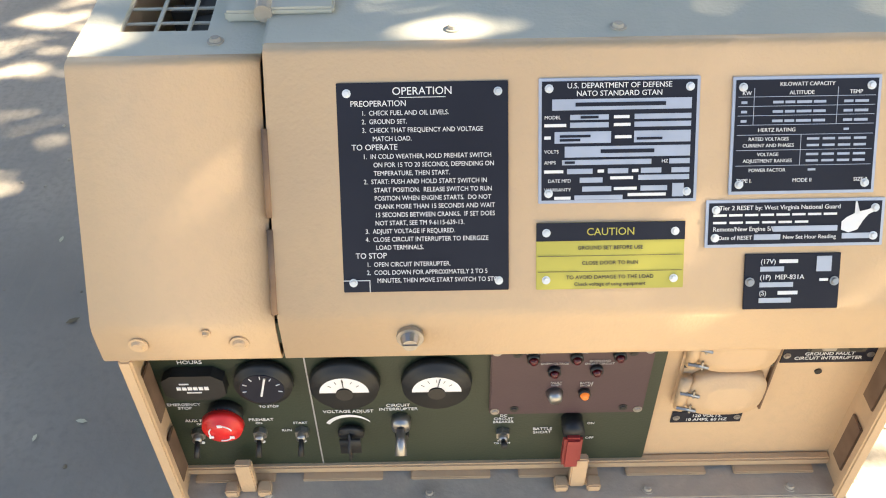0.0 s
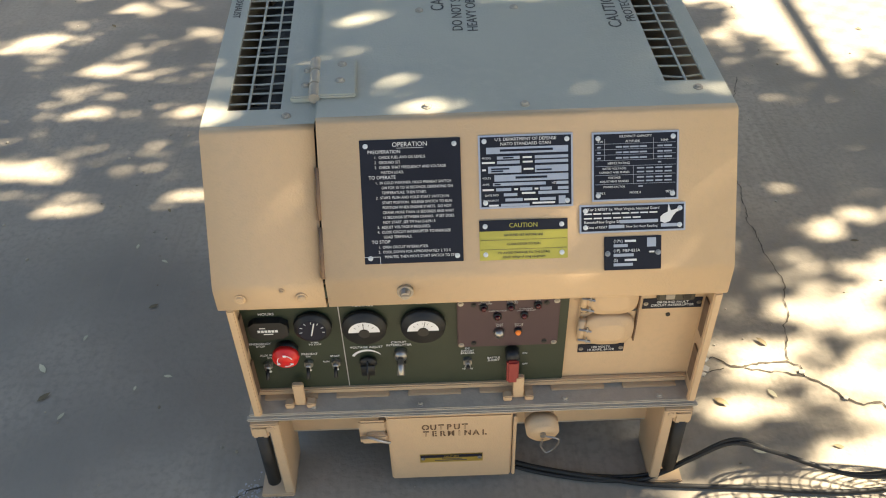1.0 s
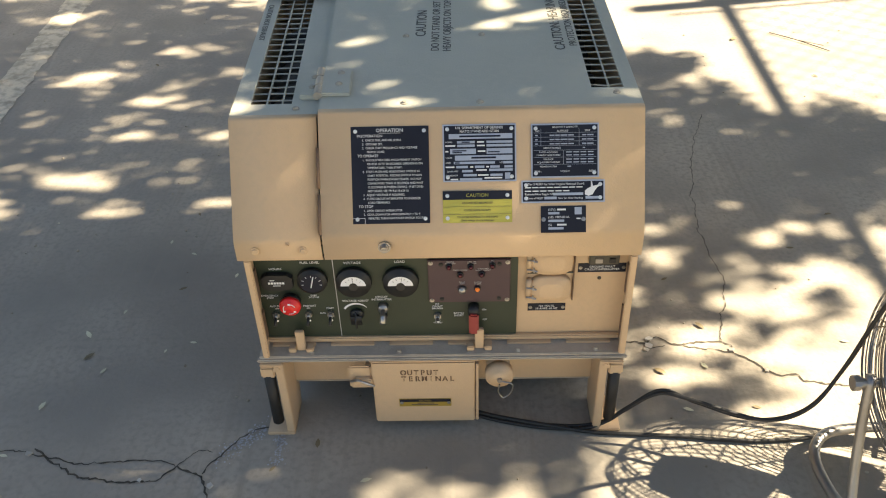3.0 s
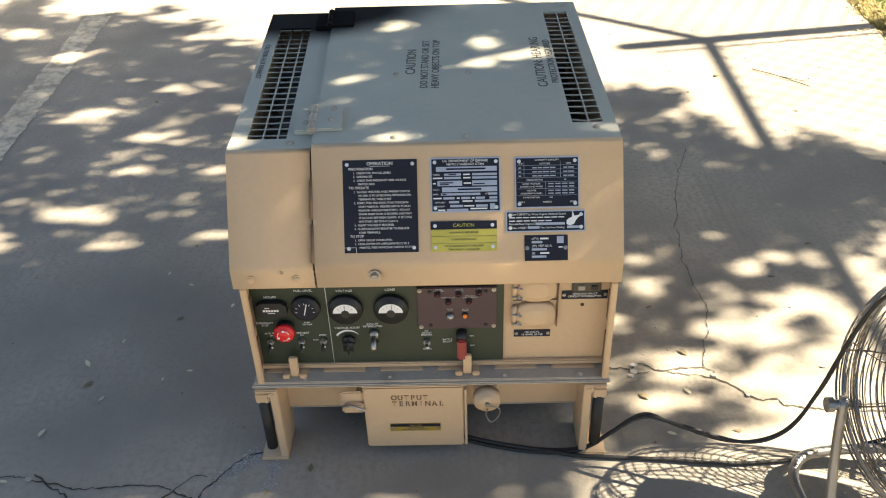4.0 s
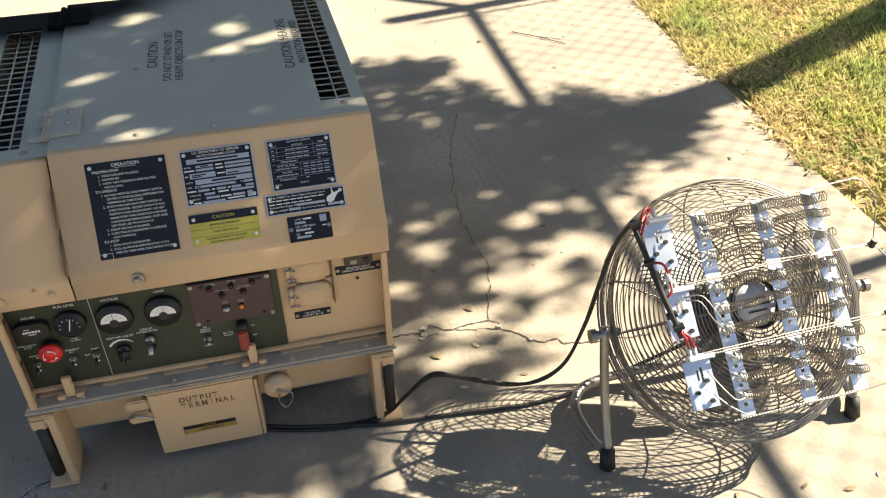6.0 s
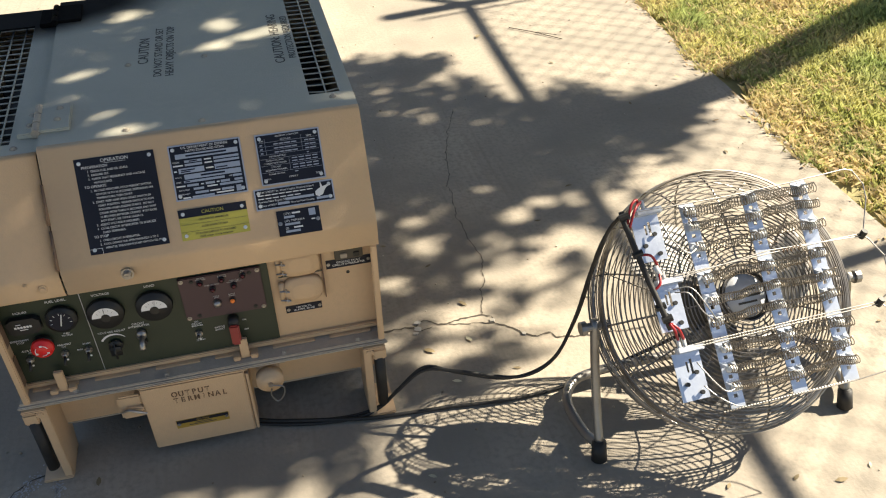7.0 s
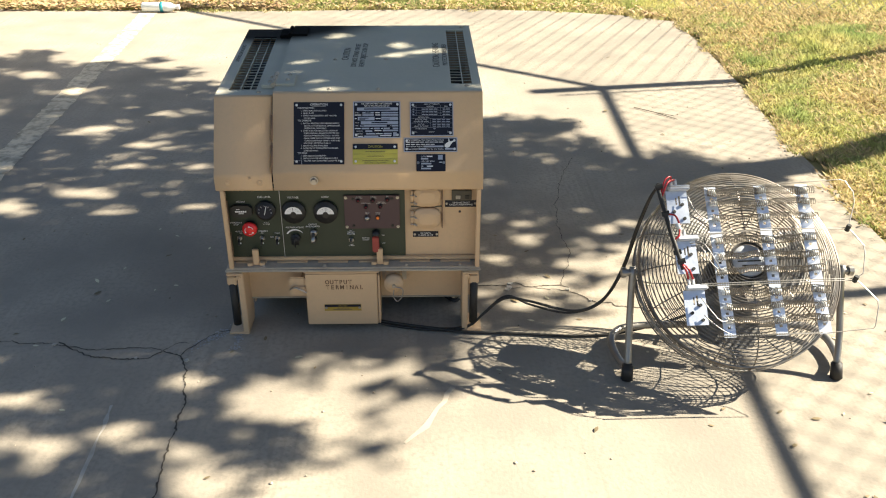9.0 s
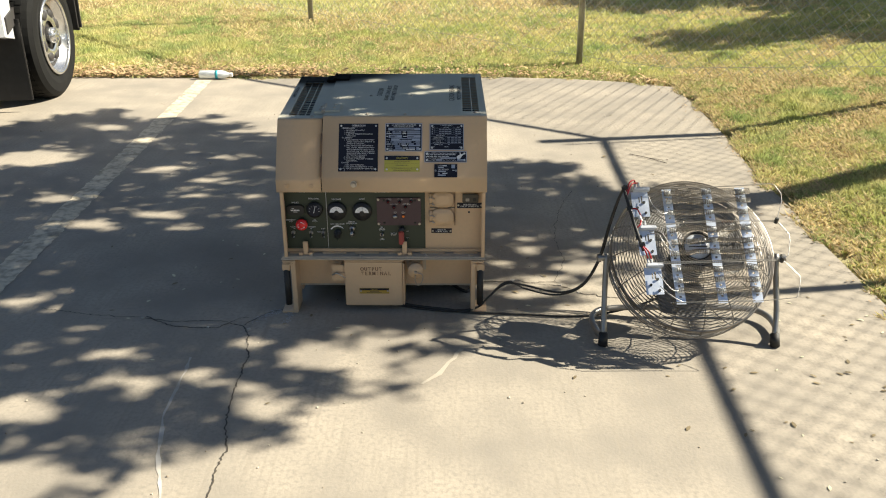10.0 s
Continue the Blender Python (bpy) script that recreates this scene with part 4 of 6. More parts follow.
# receptacle covers on the tan part
rc = part("receptacle", box(0.163, 0.249, PY - 0.001, 0.046, 0.3155, 0.4445, 0.003), "tan", gen, "tan duplex outlet with hinged spring covers")
for z0, h in ((0.319, 0.061), (0.384, 0.058)):
    bm = bmesh.new()
    n, loops = 28, []
    for off, grow in ((-0.001, 1.0), (0.009, 1.0), (0.0125, 0.93), (0.0135, 0.74), (0.0165, 0.64), (0.0175, 0.5)):
        ringv = []
        for i in range(n):
            a = 2 * math.pi * i / n
            u, w = math.cos(a), math.sin(a)
            k = (abs(u) ** 3.2 + abs(w) ** 3.2) ** (-1 / 3.2)      # a rounded rectangle
            ringv.append(bm.verts.new((0.2085 + 0.0375 * u * k * grow, PY - 0.001 - off, z0 + h / 2 + h / 2 * w * k * grow)))
        loops.append(ringv)
    for A, B in zip(loops, loops[1:]):
        for i in range(n):
            bm.faces.new((A[i], A[(i + 1) % n], B[(i + 1) % n], B[i]))
    bm.faces.new(loops[-1])
    bm.faces.new(loops[0][::-1])
    cv = part("outlet_cover", bm, "tan", rc, "", True)
    part("spring", cyl((0.1675, PY - 0.008, z0 + 0.008), (0.1675, PY - 0.008, z0 + h - 0.008), 0.0058, n=14), "tan", rc, "", True)
    for dz in (0.014, 0.036):
        bm = sweep([(0.163, PY - 0.013, z0 + dz), (0.172, PY - 0.016, z0 + dz + 0.001), (0.181, PY - 0.0155, z0 + dz - 0.003)], 0.0017, 6)
        sweep([(0.175, PY - 0.0155, z0 + dz + 0.006), (0.1755, PY - 0.016, z0 + dz - 0.004)], 0.0013, 6, bm)
        part("spring_wire", bm, "steel", rc)
# dark strips painted for the shade between and beside the covers
part("outlet_gap", box(0.165, 0.2495, PY - 0.0026, PY - 0.0008, 0.3803, 0.3837), "engine", rc)
part("outlet_edge", box(0.2492, 0.2515, PY - 0.004, 0.046, 0.3155, 0.4445, 0.0005), "pin", rc)
lp = part("label_plate", box(0.1685, 0.24, 0.0445, 0.0458, 0.2845, 0.3015), "navy", gen, "black label strip with white letters")
words("120 VOLTS,\n10 AMPS, 60 HZ", 0.204, 0.293, 0.0062, lp, "white", 0.0445)
for x in (0.1735, 0.2355):
    bolt(on_front(x, 0.0445, 0.2925), 0.0026, "steel", lp, h=0.002)
lp = part("label_plate", box(0.258, 0.346, 0.0445, 0.0458, 0.3765, 0.3965), "navy", gen, "black label strip with white letters")
words("GROUND FAULT\nCIRCUIT INTERRUPTER", 0.302, 0.3865, 0.0062, lp, "white", 0.0445)
for x in (0.2625, 0.3415):
    bolt(on_front(x, 0.0445, 0.387), 0.0026, "steel", lp, h=0.002)
gf = part("fault_breaker", box(0.276, 0.331, 0.036, 0.046, 0.399, 0.43, 0.002), "engine", gen)
part("test_key", box(0.287, 0.3, 0.033, 0.0365, 0.405, 0.4155, 0.001), "dust", gf)
part("test_key", box(0.312, 0.324, 0.033, 0.0365, 0.405, 0.4155, 0.001), "black", gf)
part("hole_plug", cyl((0.299, 0.0462, 0.362), (0.299, 0.0445, 0.362), 0.0035, n=14), "black", gen)

# base: cross plate, legs, grab handles
part("cross_plate", box(-0.335, 0.338, 0.07, 0.076, 0.078, 0.2005), "tan", gen)
bm = box(-0.335, 0.338, 0.072, 0.09, 0.07, 0.077, 0.002)
part("cross_flange", bm, "dust", gen)
part("cross_plate", box(-0.335, 0.338, 0.78, 0.786, 0.03, 0.2005), "tan", gen)
# side rails added out of view to keep sun from under the set
for xs in (-0.312, 0.306):
    part("skid_rail", box(xs, xs + 0.006, 0.12, 0.76, 0.03, 0.2, 0.002), "tan", gen)
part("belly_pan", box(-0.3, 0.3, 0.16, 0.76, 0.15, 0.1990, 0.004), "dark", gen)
for s in (-1, 1):
    for y0, y1 in ((-0.004, 0.13), (0.74, 0.83)):
        bm = bmesh.new()
        xi, xo = s * 0.307, s * 0.352
        q = [(y0 + 0.004, 0.2), (y0 + 0.004, 0.0), (y1 - 0.05, 0.0), (y1, 0.2)]
        f = bm.faces.new([bm.verts.new((xi, y, z)) for y, z in q])
        ex = bmesh.ops.extrude_face_region(bm, geom=[f])
        for v in [g for g in ex["geom"] if isinstance(g, bmesh.types.BMVert)]:
            v.co.x += s * 0.006
        box(min(xi, xo + s * 0.012), max(xi, xo + s * 0.012), y0 - 0.008, y1 - 0.045, 0.0, 0.007, 0.002, bm)
        box(min(xi, xi + s * 0.016), max(xi, xi + s * 0.016), y0 - 0.004, y0 + 0.004, 0.005, 0.2, 0.0015, bm)
        box(min(xi, xo), max(xi, xo), y0 - 0.006, y0 + 0.02, 0.1935, 0.2002, 0.002, bm)
        part("leg", bm, "tan", gen)
    x = s * 0.340
    part("grab_handle", cyl((x, 0.004, 0.028), (x, 0.004, 0.165), 0.0115, n=18), "rubber", gen, "black rubber carrying handle", True)
    bm = box(x - 0.014, x + 0.014, -0.006, 0.016, 0.160, 0.188, 0.003)
    cyl((x - s * 0.018, -0.008, 0.185), (x - s * 0.018, 0.0, 0.185), 0.006, n=12, bm=bm)
    part("handle_clamp", bm, "tan", gen)
    bolt(on_front(s * 0.318, -0.006, 0.188), 0.006, "tan", gen)

# output terminal box
ob_ = part("output_box", box(-0.1365, 0.0665, 0.0, 0.075, 0.024, 0.1935, 0.0025), "tan", gen, "tan output terminal box with a stencilled lid")
part("lid_hinge", box(-0.139, 0.0735, -0.002, 0.07, 0.195, 0.201, 0.002), "tan", ob_)
part("lid_edge", box(0.068, 0.0735, -0.002, 0.06, 0.028, 0.188, 0.0015), "tan", ob_)
for s, z, w in (("OUTPUT", 0.1655, 0.074), ("TERMINAL", 0.1485, 0.106)):
    for k, ch in enumerate(s):
        step = w / (len(s) - 0.2)
        let = lettering(ch, 0.0185, on_front(-0.0795 + (k + 0.4) * step, -0.0006, z), "stencil_brown", ob_, bold=0.00045, stretch=0.85)
    # the bridges of the stencil
    for k in range(len(s)):
        x = -0.0795 + (k + 0.4) * step
        part("stencil_bridge", box(x - 0.0006, x + 0.0006, -0.0013, -0.0009, z - 0.0072, z + 0.0072), "tan", ob_)
pl = part("warning_plate", box(-0.0865, 0.0185, -0.0014, -0.0002, 0.0715, 0.0925), "gold", ob_, "brass caution plate with a black heading")
part("heading", box(-0.0855, 0.0175, -0.002, -0.0012, 0.0845, 0.092), "navy", pl)
words("CAUTION", -0.034, 0.0883, 0.0055, pl, "gold", -0.0016)
bm = bmesh.new()
for z, a, b in ((0.0805, -0.05, -0.016), (0.0765, -0.062, -0.008)):
    box(a, b, -0.0018, -0.0013, z - 0.0009, z + 0.0009, 0, bm)
tagged(part("print_bar", bm, "stencil", pl), kind="stuff")
for x in (-0.0815, 0.0135):
    bolt(on_front(x, -0.0014, 0.082), 0.0028, "steel", pl, h=0.002)
bm = box(-0.183, -0.137, 0.006, 0.012, 0.118, 0.178, 0.004)
box(-0.172, -0.137, -0.004, 0.008, 0.138, 0.152, 0.003, bm)
box(-0.15, -0.137, 0.01, 0.06, 0.12, 0.176, 0.003, bm)
part("side_latch", bm, "tan", ob_)
part("latch_wire", sweep(smooth_path([(-0.18, 0.002, 0.142), (-0.165, -0.006, 0.152), (-0.15, -0.008, 0.146), (-0.134, -0.004, 0.134)]), 0.0028, 8), "steel", ob_)
# capped connector
cn = part("connector", cyl((0.112, 0.07, 0.168), (0.112, 0.008, 0.165), 0.024, n=28, bevel=0.003), "tan", gen, "tan capped round connector with a wire loop", True)
part("cap", cyl((0.1135, 0.01, 0.165), (0.114, -0.018, 0.163), 0.0275, 0.0265, n=32, bevel=0.004), "tan", cn, "", True)
part("cap_stud", cyl((0.114, -0.018, 0.163), (0.114, -0.023, 0.1625), 0.005, n=12), "steel", cn)
part("connector_flange", box(0.078, 0.148, 0.064, 0.0698, 0.135, 0.198, 0.002), "dust", cn)
part("wire_loop", sweep(smooth_path([(0.116, -0.022, 0.162), (0.138, -0.024, 0.155), (0.136, -0.02, 0.128), (0.122, -0.018, 0.112), (0.112, -0.018, 0.13), (0.114, -0.02, 0.15)]), 0.0016, 6), "steel", cn)

# stencils on the roof
def roof_words(s, x, y, size, space=1.0):
    return lettering(s, size, Matrix.Translation((x, y, SZ + 0.0064)) @ pose(0, 0, 0, 0, 0, 90), "stencil", gen, stretch=1.0, space=space)


roof_words("CAUTION", -0.03, 0.485, 0.03)
roof_words("DO NOT STAND OR SET", -0.0005, 0.475, 0.023)
roof_words("HEAVY OBJECTS ON TOP", 0.0225, 0.475, 0.023)
roof_words("CAUTION: HEARING", 0.240, 0.475, 0.029)
roof_words("PROTECTION REQUIRED", 0.266, 0.475, 0.021)
lettering("CAUTION HOT EXHAUST", 0.0165, Matrix.Translation((-0.3595, 0.53, SZ - 0.0026)) @ pose(0, 0, 0, 0, 0, -87), "stencil", gen)

# ---------- the fan with the heating coils ----------
fan = thing("drum_fan", 1.04, -0.2, 0, "tilted wire cage drum fan on a tubular stand", "fan")
FC = Vector((1.024, -0.139, 0.273))           # pivot
FN = Vector((0.0, -0.711, 0.703))             # out of the front grille
FX = Vector((0.9995, 0.021, 0.0215)).normalized()
FX = (FX - FN * FX.dot(FN)).normalized()
FU = FN.cross(FX)                              # up along the grille
FM = Matrix((FX * 0.985, FU * 0.985, FN * 0.985)).transposed().to_4x4()
FM.translation = FC
INV = Matrix.Translation((-1.04, 0.2, 0))


def fpart(name, bm, mat, parent=fan, label="", smooth=False, local=True):
    """A part of the fan; its mesh is given in the fan's tilted frame."""
    return part(name, laid(bm, INV @ (FM if local else Matrix.Identity(4))), mat, parent, label, smooth)


RF = 0.268


def dome(r):
    """Height of the front grille over the pivot plane."""
    t = min(1.0, r / RF)
    return 0.100 * (1 - t ** 5) ** 0.6


def ring(r, z, wire=0.0015, n=72, bm=None, sides=5):
    return sweep([(r * math.cos(i * 2 * math.pi / n), r * math.sin(i * 2 * math.pi / n), z) for i in range(n)], wire, sides, bm, True)


front = fpart("front_grille", ring(RF - 0.002, 0.028, 0.0022, 72, None, 6), "wire", fan, "domed steel wire grille")
rear = fpart("rear_grille", ring(RF - 0.004, -0.062, 0.0022, 72, None, 6), "wire", fan)
for i in range(29):
    r = 0.05 + i * (0.266 - 0.05) / 28
    fpart("ring_wire", ring(r, dome(r)), "wire", front)
for i in range(3):
    fpart("ring_wire", ring(RF - 0.002, i * 0.012 - 0.006), "wire", front)
for i in range(16):
    a = i * math.pi / 8
    fpart("rib_wire", sweep([(r * math.cos(a), r * math.sin(a), dome(r) - 0.0025) for r in (0.055, 0.1, 0.15, 0.19, 0.22, 0.245, 0.257, 0.264, 0.268)]
                            + [(RF * math.cos(a), RF * math.sin(a), -0.03)], 0.0018, 6), "wire", front)
for i in range(18):
    r = 0.07 + i * (0.266 - 0.07) / 17
    fpart("ring_wire", ring(r, -0.03 - dome(r) * 0.95, 0.0013, 64, None, 4), "wire", rear)
for i in range(12):
    a = i * math.pi / 6
    fpart("rib_wire", sweep([(r * math.cos(a), r * math.sin(a), -0.03 - dome(r) * 0.95) for r in (0.06, 0.1, 0.15, 0.2, 0.24, 0.259, 0.268)], 0.0018, 5), "wire", rear)
bm = ring(RF + 0.0005, -0.016, 0.0022, 72, None, 8)
ring(RF + 0.0005, -0.024, 0.0022, 72, bm, 8)
fpart("rim_band", bm, "tube", fan, "", True)
# badge disc, motor and blades
fpart("badge", cyl((0, 0, 0.090), (0, 0, 0.097), 0.044, 0.041, n=40, bevel=0.002), "badge", fan, "bright metal centre disc", True)
fpart("badge_ring", ring(0.047, 0.094, 0.0038, 48, None, 8), "dark", fan, "", True)
bm = bmesh.new()
for y, w in ((0.01, 0.024), (-0.002, 0.03), (-0.014, 0.02)):
    box(-w, w, y - 0.002, y + 0.002, 0.0971, 0.0976, 0, bm)
fpart("badge_print", bm, "engine", fan)
bm = cyl((0, 0, -0.11), (0, 0, -0.02), 0.062, n=28, bevel=0.01)
cyl((0, 0, -0.03), (0, 0, 0.03), 0.012, n=12, bm=bm)
fpart("motor", bm, "engine", fan, "dark motor behind the blades", True)
for k in range(3):
    bm = bmesh.new()
    rows = []
    for i in range(7):
        r = 0.05 + 0.165 * i / 6
        wid = 0.35 + 0.75 * math.sin(math.pi * (0.15 + 0.75 * i / 6))
        rows.append([])
        for j in range(7):
            a = k * 2.0944 + (j / 6 - 0.5) * wid + 0.25 * i / 6
            rows[-1].append(bm.verts.new((r * math.cos(a), r * math.sin(a), 0.005 + (j / 6 - 0.5) * (0.07 - 0.03 * i / 6))))
    for i in range(6):
        for j in range(6):
            bm.faces.new((rows[i][j], rows[i][j + 1], rows[i + 1][j + 1], rows[i + 1][j]))
    bmesh.ops.solidify(bm, geom=bm.faces[:], thickness=0.0015)
    fpart("blade", bm, "blade", fan, "grey metal fan blade", True)
# stand: two uprights, U-shaped foot tube, rubber feet
XL, XR = 0.749, 1.304
for x, s, fx, fy in ((XL, 1, 0.740, -0.238), (XR, -1, 1.300, -0.242)):
    bm = sweep(smooth_path([(x, -0.139, 0.285), (x - s * 0.003, -0.165, 0.2), (x - s * 0.006, -0.2, 0.11), (fx, fy, 0.035)], 5), 0.0092, 12)
    fpart("upright", bm, "tube", fan, "", True, False)
    bm = sweep(smooth_path([(fx, fy, 0.035), (x - s * 0.022, -0.19, 0.026), (x - s * 0.028, -0.11, 0.03), (x + s * 0.0, -0.06, 0.035), (x + s * 0.06, -0.042, 0.037),
                            (x + s * 0.18, -0.038, 0.038), (1.03, -0.038, 0.038)], 6), 0.0105, 12)
    fpart("foot_tube", bm, "tube", fan, "", True, False)
    fpart("rubber_foot", cyl((fx - s * 0.002, fy - 0.011, 0.0), (fx, fy + 0.003, 0.045), 0.0165, 0.0145, n=18, bevel=0.003), "rubber", fan, "black rubber foot", True, False)
    bm = cyl((x - s * 0.022, -0.141, 0.27), (x + s * 0.03, -0.141, 0.27), 0.009, n=14)
    cyl((x - s * 0.03, -0.141, 0.27), (x - s * 0.018, -0.141, 0.27), 0.014, n=10, bm=bm)
    fpart("pivot_knob", bm, "tube", fan, "", False, False)

# heater rack: four perforated strips, rods, coils, leads
rack = thing("heating_element_rack", 1.04, -0.2, 0, "home-made load bank of wire coils on bright aluminium strips", "load bank")
ZR = 0.1125
STRIPS = [(-0.083, 0.03), (0.048, 0.03), (0.158, 0.032)]
TOPV, BOTV = 0.196, -0.202
ROWS = [0.178, 0.146, 0.107, 0.047, 0.006, -0.033, -0.090, -0.127, -0.163]    # three banks of three coils


def rpart(name, bm, mat, label="", smooth=False, parent=None):
    return part(name, laid(bm, INV @ FM), mat, parent or rack, label, smooth)


# three broad end plates, each with a terminal bar, spade clips and bolts
for cx, v0, v1 in ((-0.174, 0.100, 0.189), (-0.168, -0.035, 0.052), (-0.161, -0.168, -0.078)):
    bm = plate_holes((cx - 0.027, cx + 0.028), (v0, v1), ZR + 0.004, 0.002,
                     [(cx + 0.004, cx + 0.009, v1 - 0.042, v1 - 0.014), (cx - 0.004, cx + 0.0, v1 - 0.038, v1 - 0.018), (cx - 0.014, cx - 0.008, v0 + 0.028, v0 + 0.034)])
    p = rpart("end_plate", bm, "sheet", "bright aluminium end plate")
    rpart("terminal_bar", box(cx - 0.02, cx + 0.034, v1 - 0.001, v1 + 0.011, ZR + 0.004, ZR + 0.022, 0.002), "badge", "grey terminal bar", False, p)
    rpart("terminal_clip", box(cx - 0.017, cx - 0.010, v1 + 0.010, v1 + 0.03, ZR + 0.014, ZR + 0.022, 0.002), "screw", "", False, p)
    rpart("terminal_clip", box(cx - 0.006, cx + 0.001, v1 + 0.010, v1 + 0.028, ZR + 0.014, ZR + 0.022, 0.002), "screw", "", False, p)
    for u, v in ((cx - 0.011, v0 + 0.031), (cx + 0.014, v0 + 0.012), (cx + 0.012, v0 + 0.05)):
        rpart("terminal_bolt", cyl((u, v, ZR + 0.004), (u, v, ZR + 0.010), 0.0042, n=8), "black", "", False, p)
# perforated strips, with shadow-shaped ears and a small insulator for each coil
for cx, cw in STRIPS:
    holes = [(cx - 0.004, cx + 0.004, v - 0.018, v - 0.011) for v in ROWS]
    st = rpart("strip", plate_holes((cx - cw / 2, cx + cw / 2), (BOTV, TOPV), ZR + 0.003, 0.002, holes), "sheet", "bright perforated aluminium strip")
    for k, v in enumerate(ROWS):
        bm = bmesh.new()
        for sx in (-1, 1):                            # two triangular ears, shaped to stand for the coil's shadows
            q = [(cx + sx * cw * 0.5, v + 0.013, ZR + 0.0031), (cx + sx * cw * 0.06, v + 0.012, ZR + 0.0031), (cx + sx * cw * 0.28, v + 0.004, ZR + 0.019)]
            f = bm.faces.new([bm.verts.new(c) for c in q])
            for w in bmesh.ops.extrude_face_region(bm, geom=[f])["geom"]:
                if isinstance(w, bmesh.types.BMVert):
                    w.co.y += 0.0012
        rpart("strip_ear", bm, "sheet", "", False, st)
        rpart("insulator", cyl((cx - 0.009, v, ZR + 0.014), (cx + 0.009, v, ZR + 0.014), 0.0058, n=10), "ceramic", "", True, st)
    rpart("top_screw", cyl((cx, TOPV - 0.008, ZR + 0.003), (cx, TOPV - 0.008, ZR + 0.008), 0.005, n=8), "screw", "", False, st)
# coils row by row, with uneven pitch and sag
wob = random.Random(21)
for i, v in enumerate(ROWS):
    x0, x1 = -0.092 + wob.uniform(-0.006, 0.006), 0.18 + wob.uniform(-0.008, 0.01)
    turns, rad = wob.randint(50, 58), (0.0098 if i % 3 == 0 else 0.0082)
    phase, pts = wob.uniform(0, 6), []
    for k in range(turns * 8 + 1):
        q = k / (turns * 8)
        a = k * 2 * math.pi / 8
        sag = 0.003 * math.sin(q * 9 + phase) + 0.0012 * math.sin(q * 31 + phase)
        pts.append((x0 + (x1 - x0) * (q + 0.008 * math.sin(q * 23 + phase)), v + rad * math.cos(a) + sag, ZR + 0.0145 + rad * math.sin(a)))
    rpart("coil", sweep(pts, 0.00105, 4), "coil", "coiled heating wire")
# rods between the banks, running out to the bent ends
ZW = ZR + 0.021
for P in ([(-0.195, 0.196, ZW), (0.0, 0.192, ZW), (0.127, 0.194, ZW), (0.252, 0.199, ZW)], [(-0.15, 0.064, ZW), (0.05, 0.068, ZW), (0.251, 0.068, ZW)],
          [(-0.15, 0.058, ZW), (0.05, 0.074, ZW), (0.251, 0.063, ZW)], [(-0.145, -0.067, ZW), (0.05, -0.066, ZW), (0.246, -0.067, ZW)],
          [(-0.145, -0.072, ZW), (0.05, -0.072, ZW), (0.246, -0.072, ZW)], [(-0.12, -0.2, ZW - 0.008), (0.159, -0.202, ZW - 0.006), (0.27, -0.196, ZW)]):
    rpart("rod", sweep(P, 0.0013, 6), "tube")
for P in ([(0.252, 0.199), (0.268, 0.194), (0.284, 0.163), (0.282, 0.135), (0.257, 0.075), (0.251, 0.066)],
          [(0.251, 0.066), (0.262, 0.055), (0.285, 0.018), (0.284, -0.005), (0.270, -0.055), (0.246, -0.069)],
          [(0.246, -0.069), (0.262, -0.084), (0.294, -0.126), (0.292, -0.145), (0.276, -0.19), (0.27, -0.196)]):
    rpart("bent_rod", sweep([(u, v, ZW) for u, v in P], 0.0013, 6), "tube")
for u, v in ((0.251, 0.066), (0.246, -0.069)):
    rpart("wire_tie", cyl((u, v - 0.005, ZW - 0.006), (u + 0.003, v + 0.005, ZW + 0.008), 0.0065, n=8), "black")
rpart("wire_twist", sweep([(0.075 + 0.0018 * k, 0.068 + 0.004 * math.cos(k * 1.4), ZW + 0.004 * math.sin(k * 1.4)) for k in range(24)], 0.0013, 5), "pin", "rusty binding wire")
# ceramic beads threaded on the lower wires
for u0, u1, v in ((-0.13, 0.09, -0.067), (-0.13, 0.09, -0.072), (-0.12, 0.15, -0.2)):
    bm = bmesh.new()
    for k in range(int((u1 - u0) / 0.0062)):
        u = u0 + 0.0062 * k
        z = ZW - (0.007 if v < -0.1 else 0)
        cyl((u, v, z), (u + 0.0038, v, z), 0.0020, n=6, bm=bm)
    tagged(rpart("bead_string", bm, "tube", "small white ceramic beads"), kind="stuff")
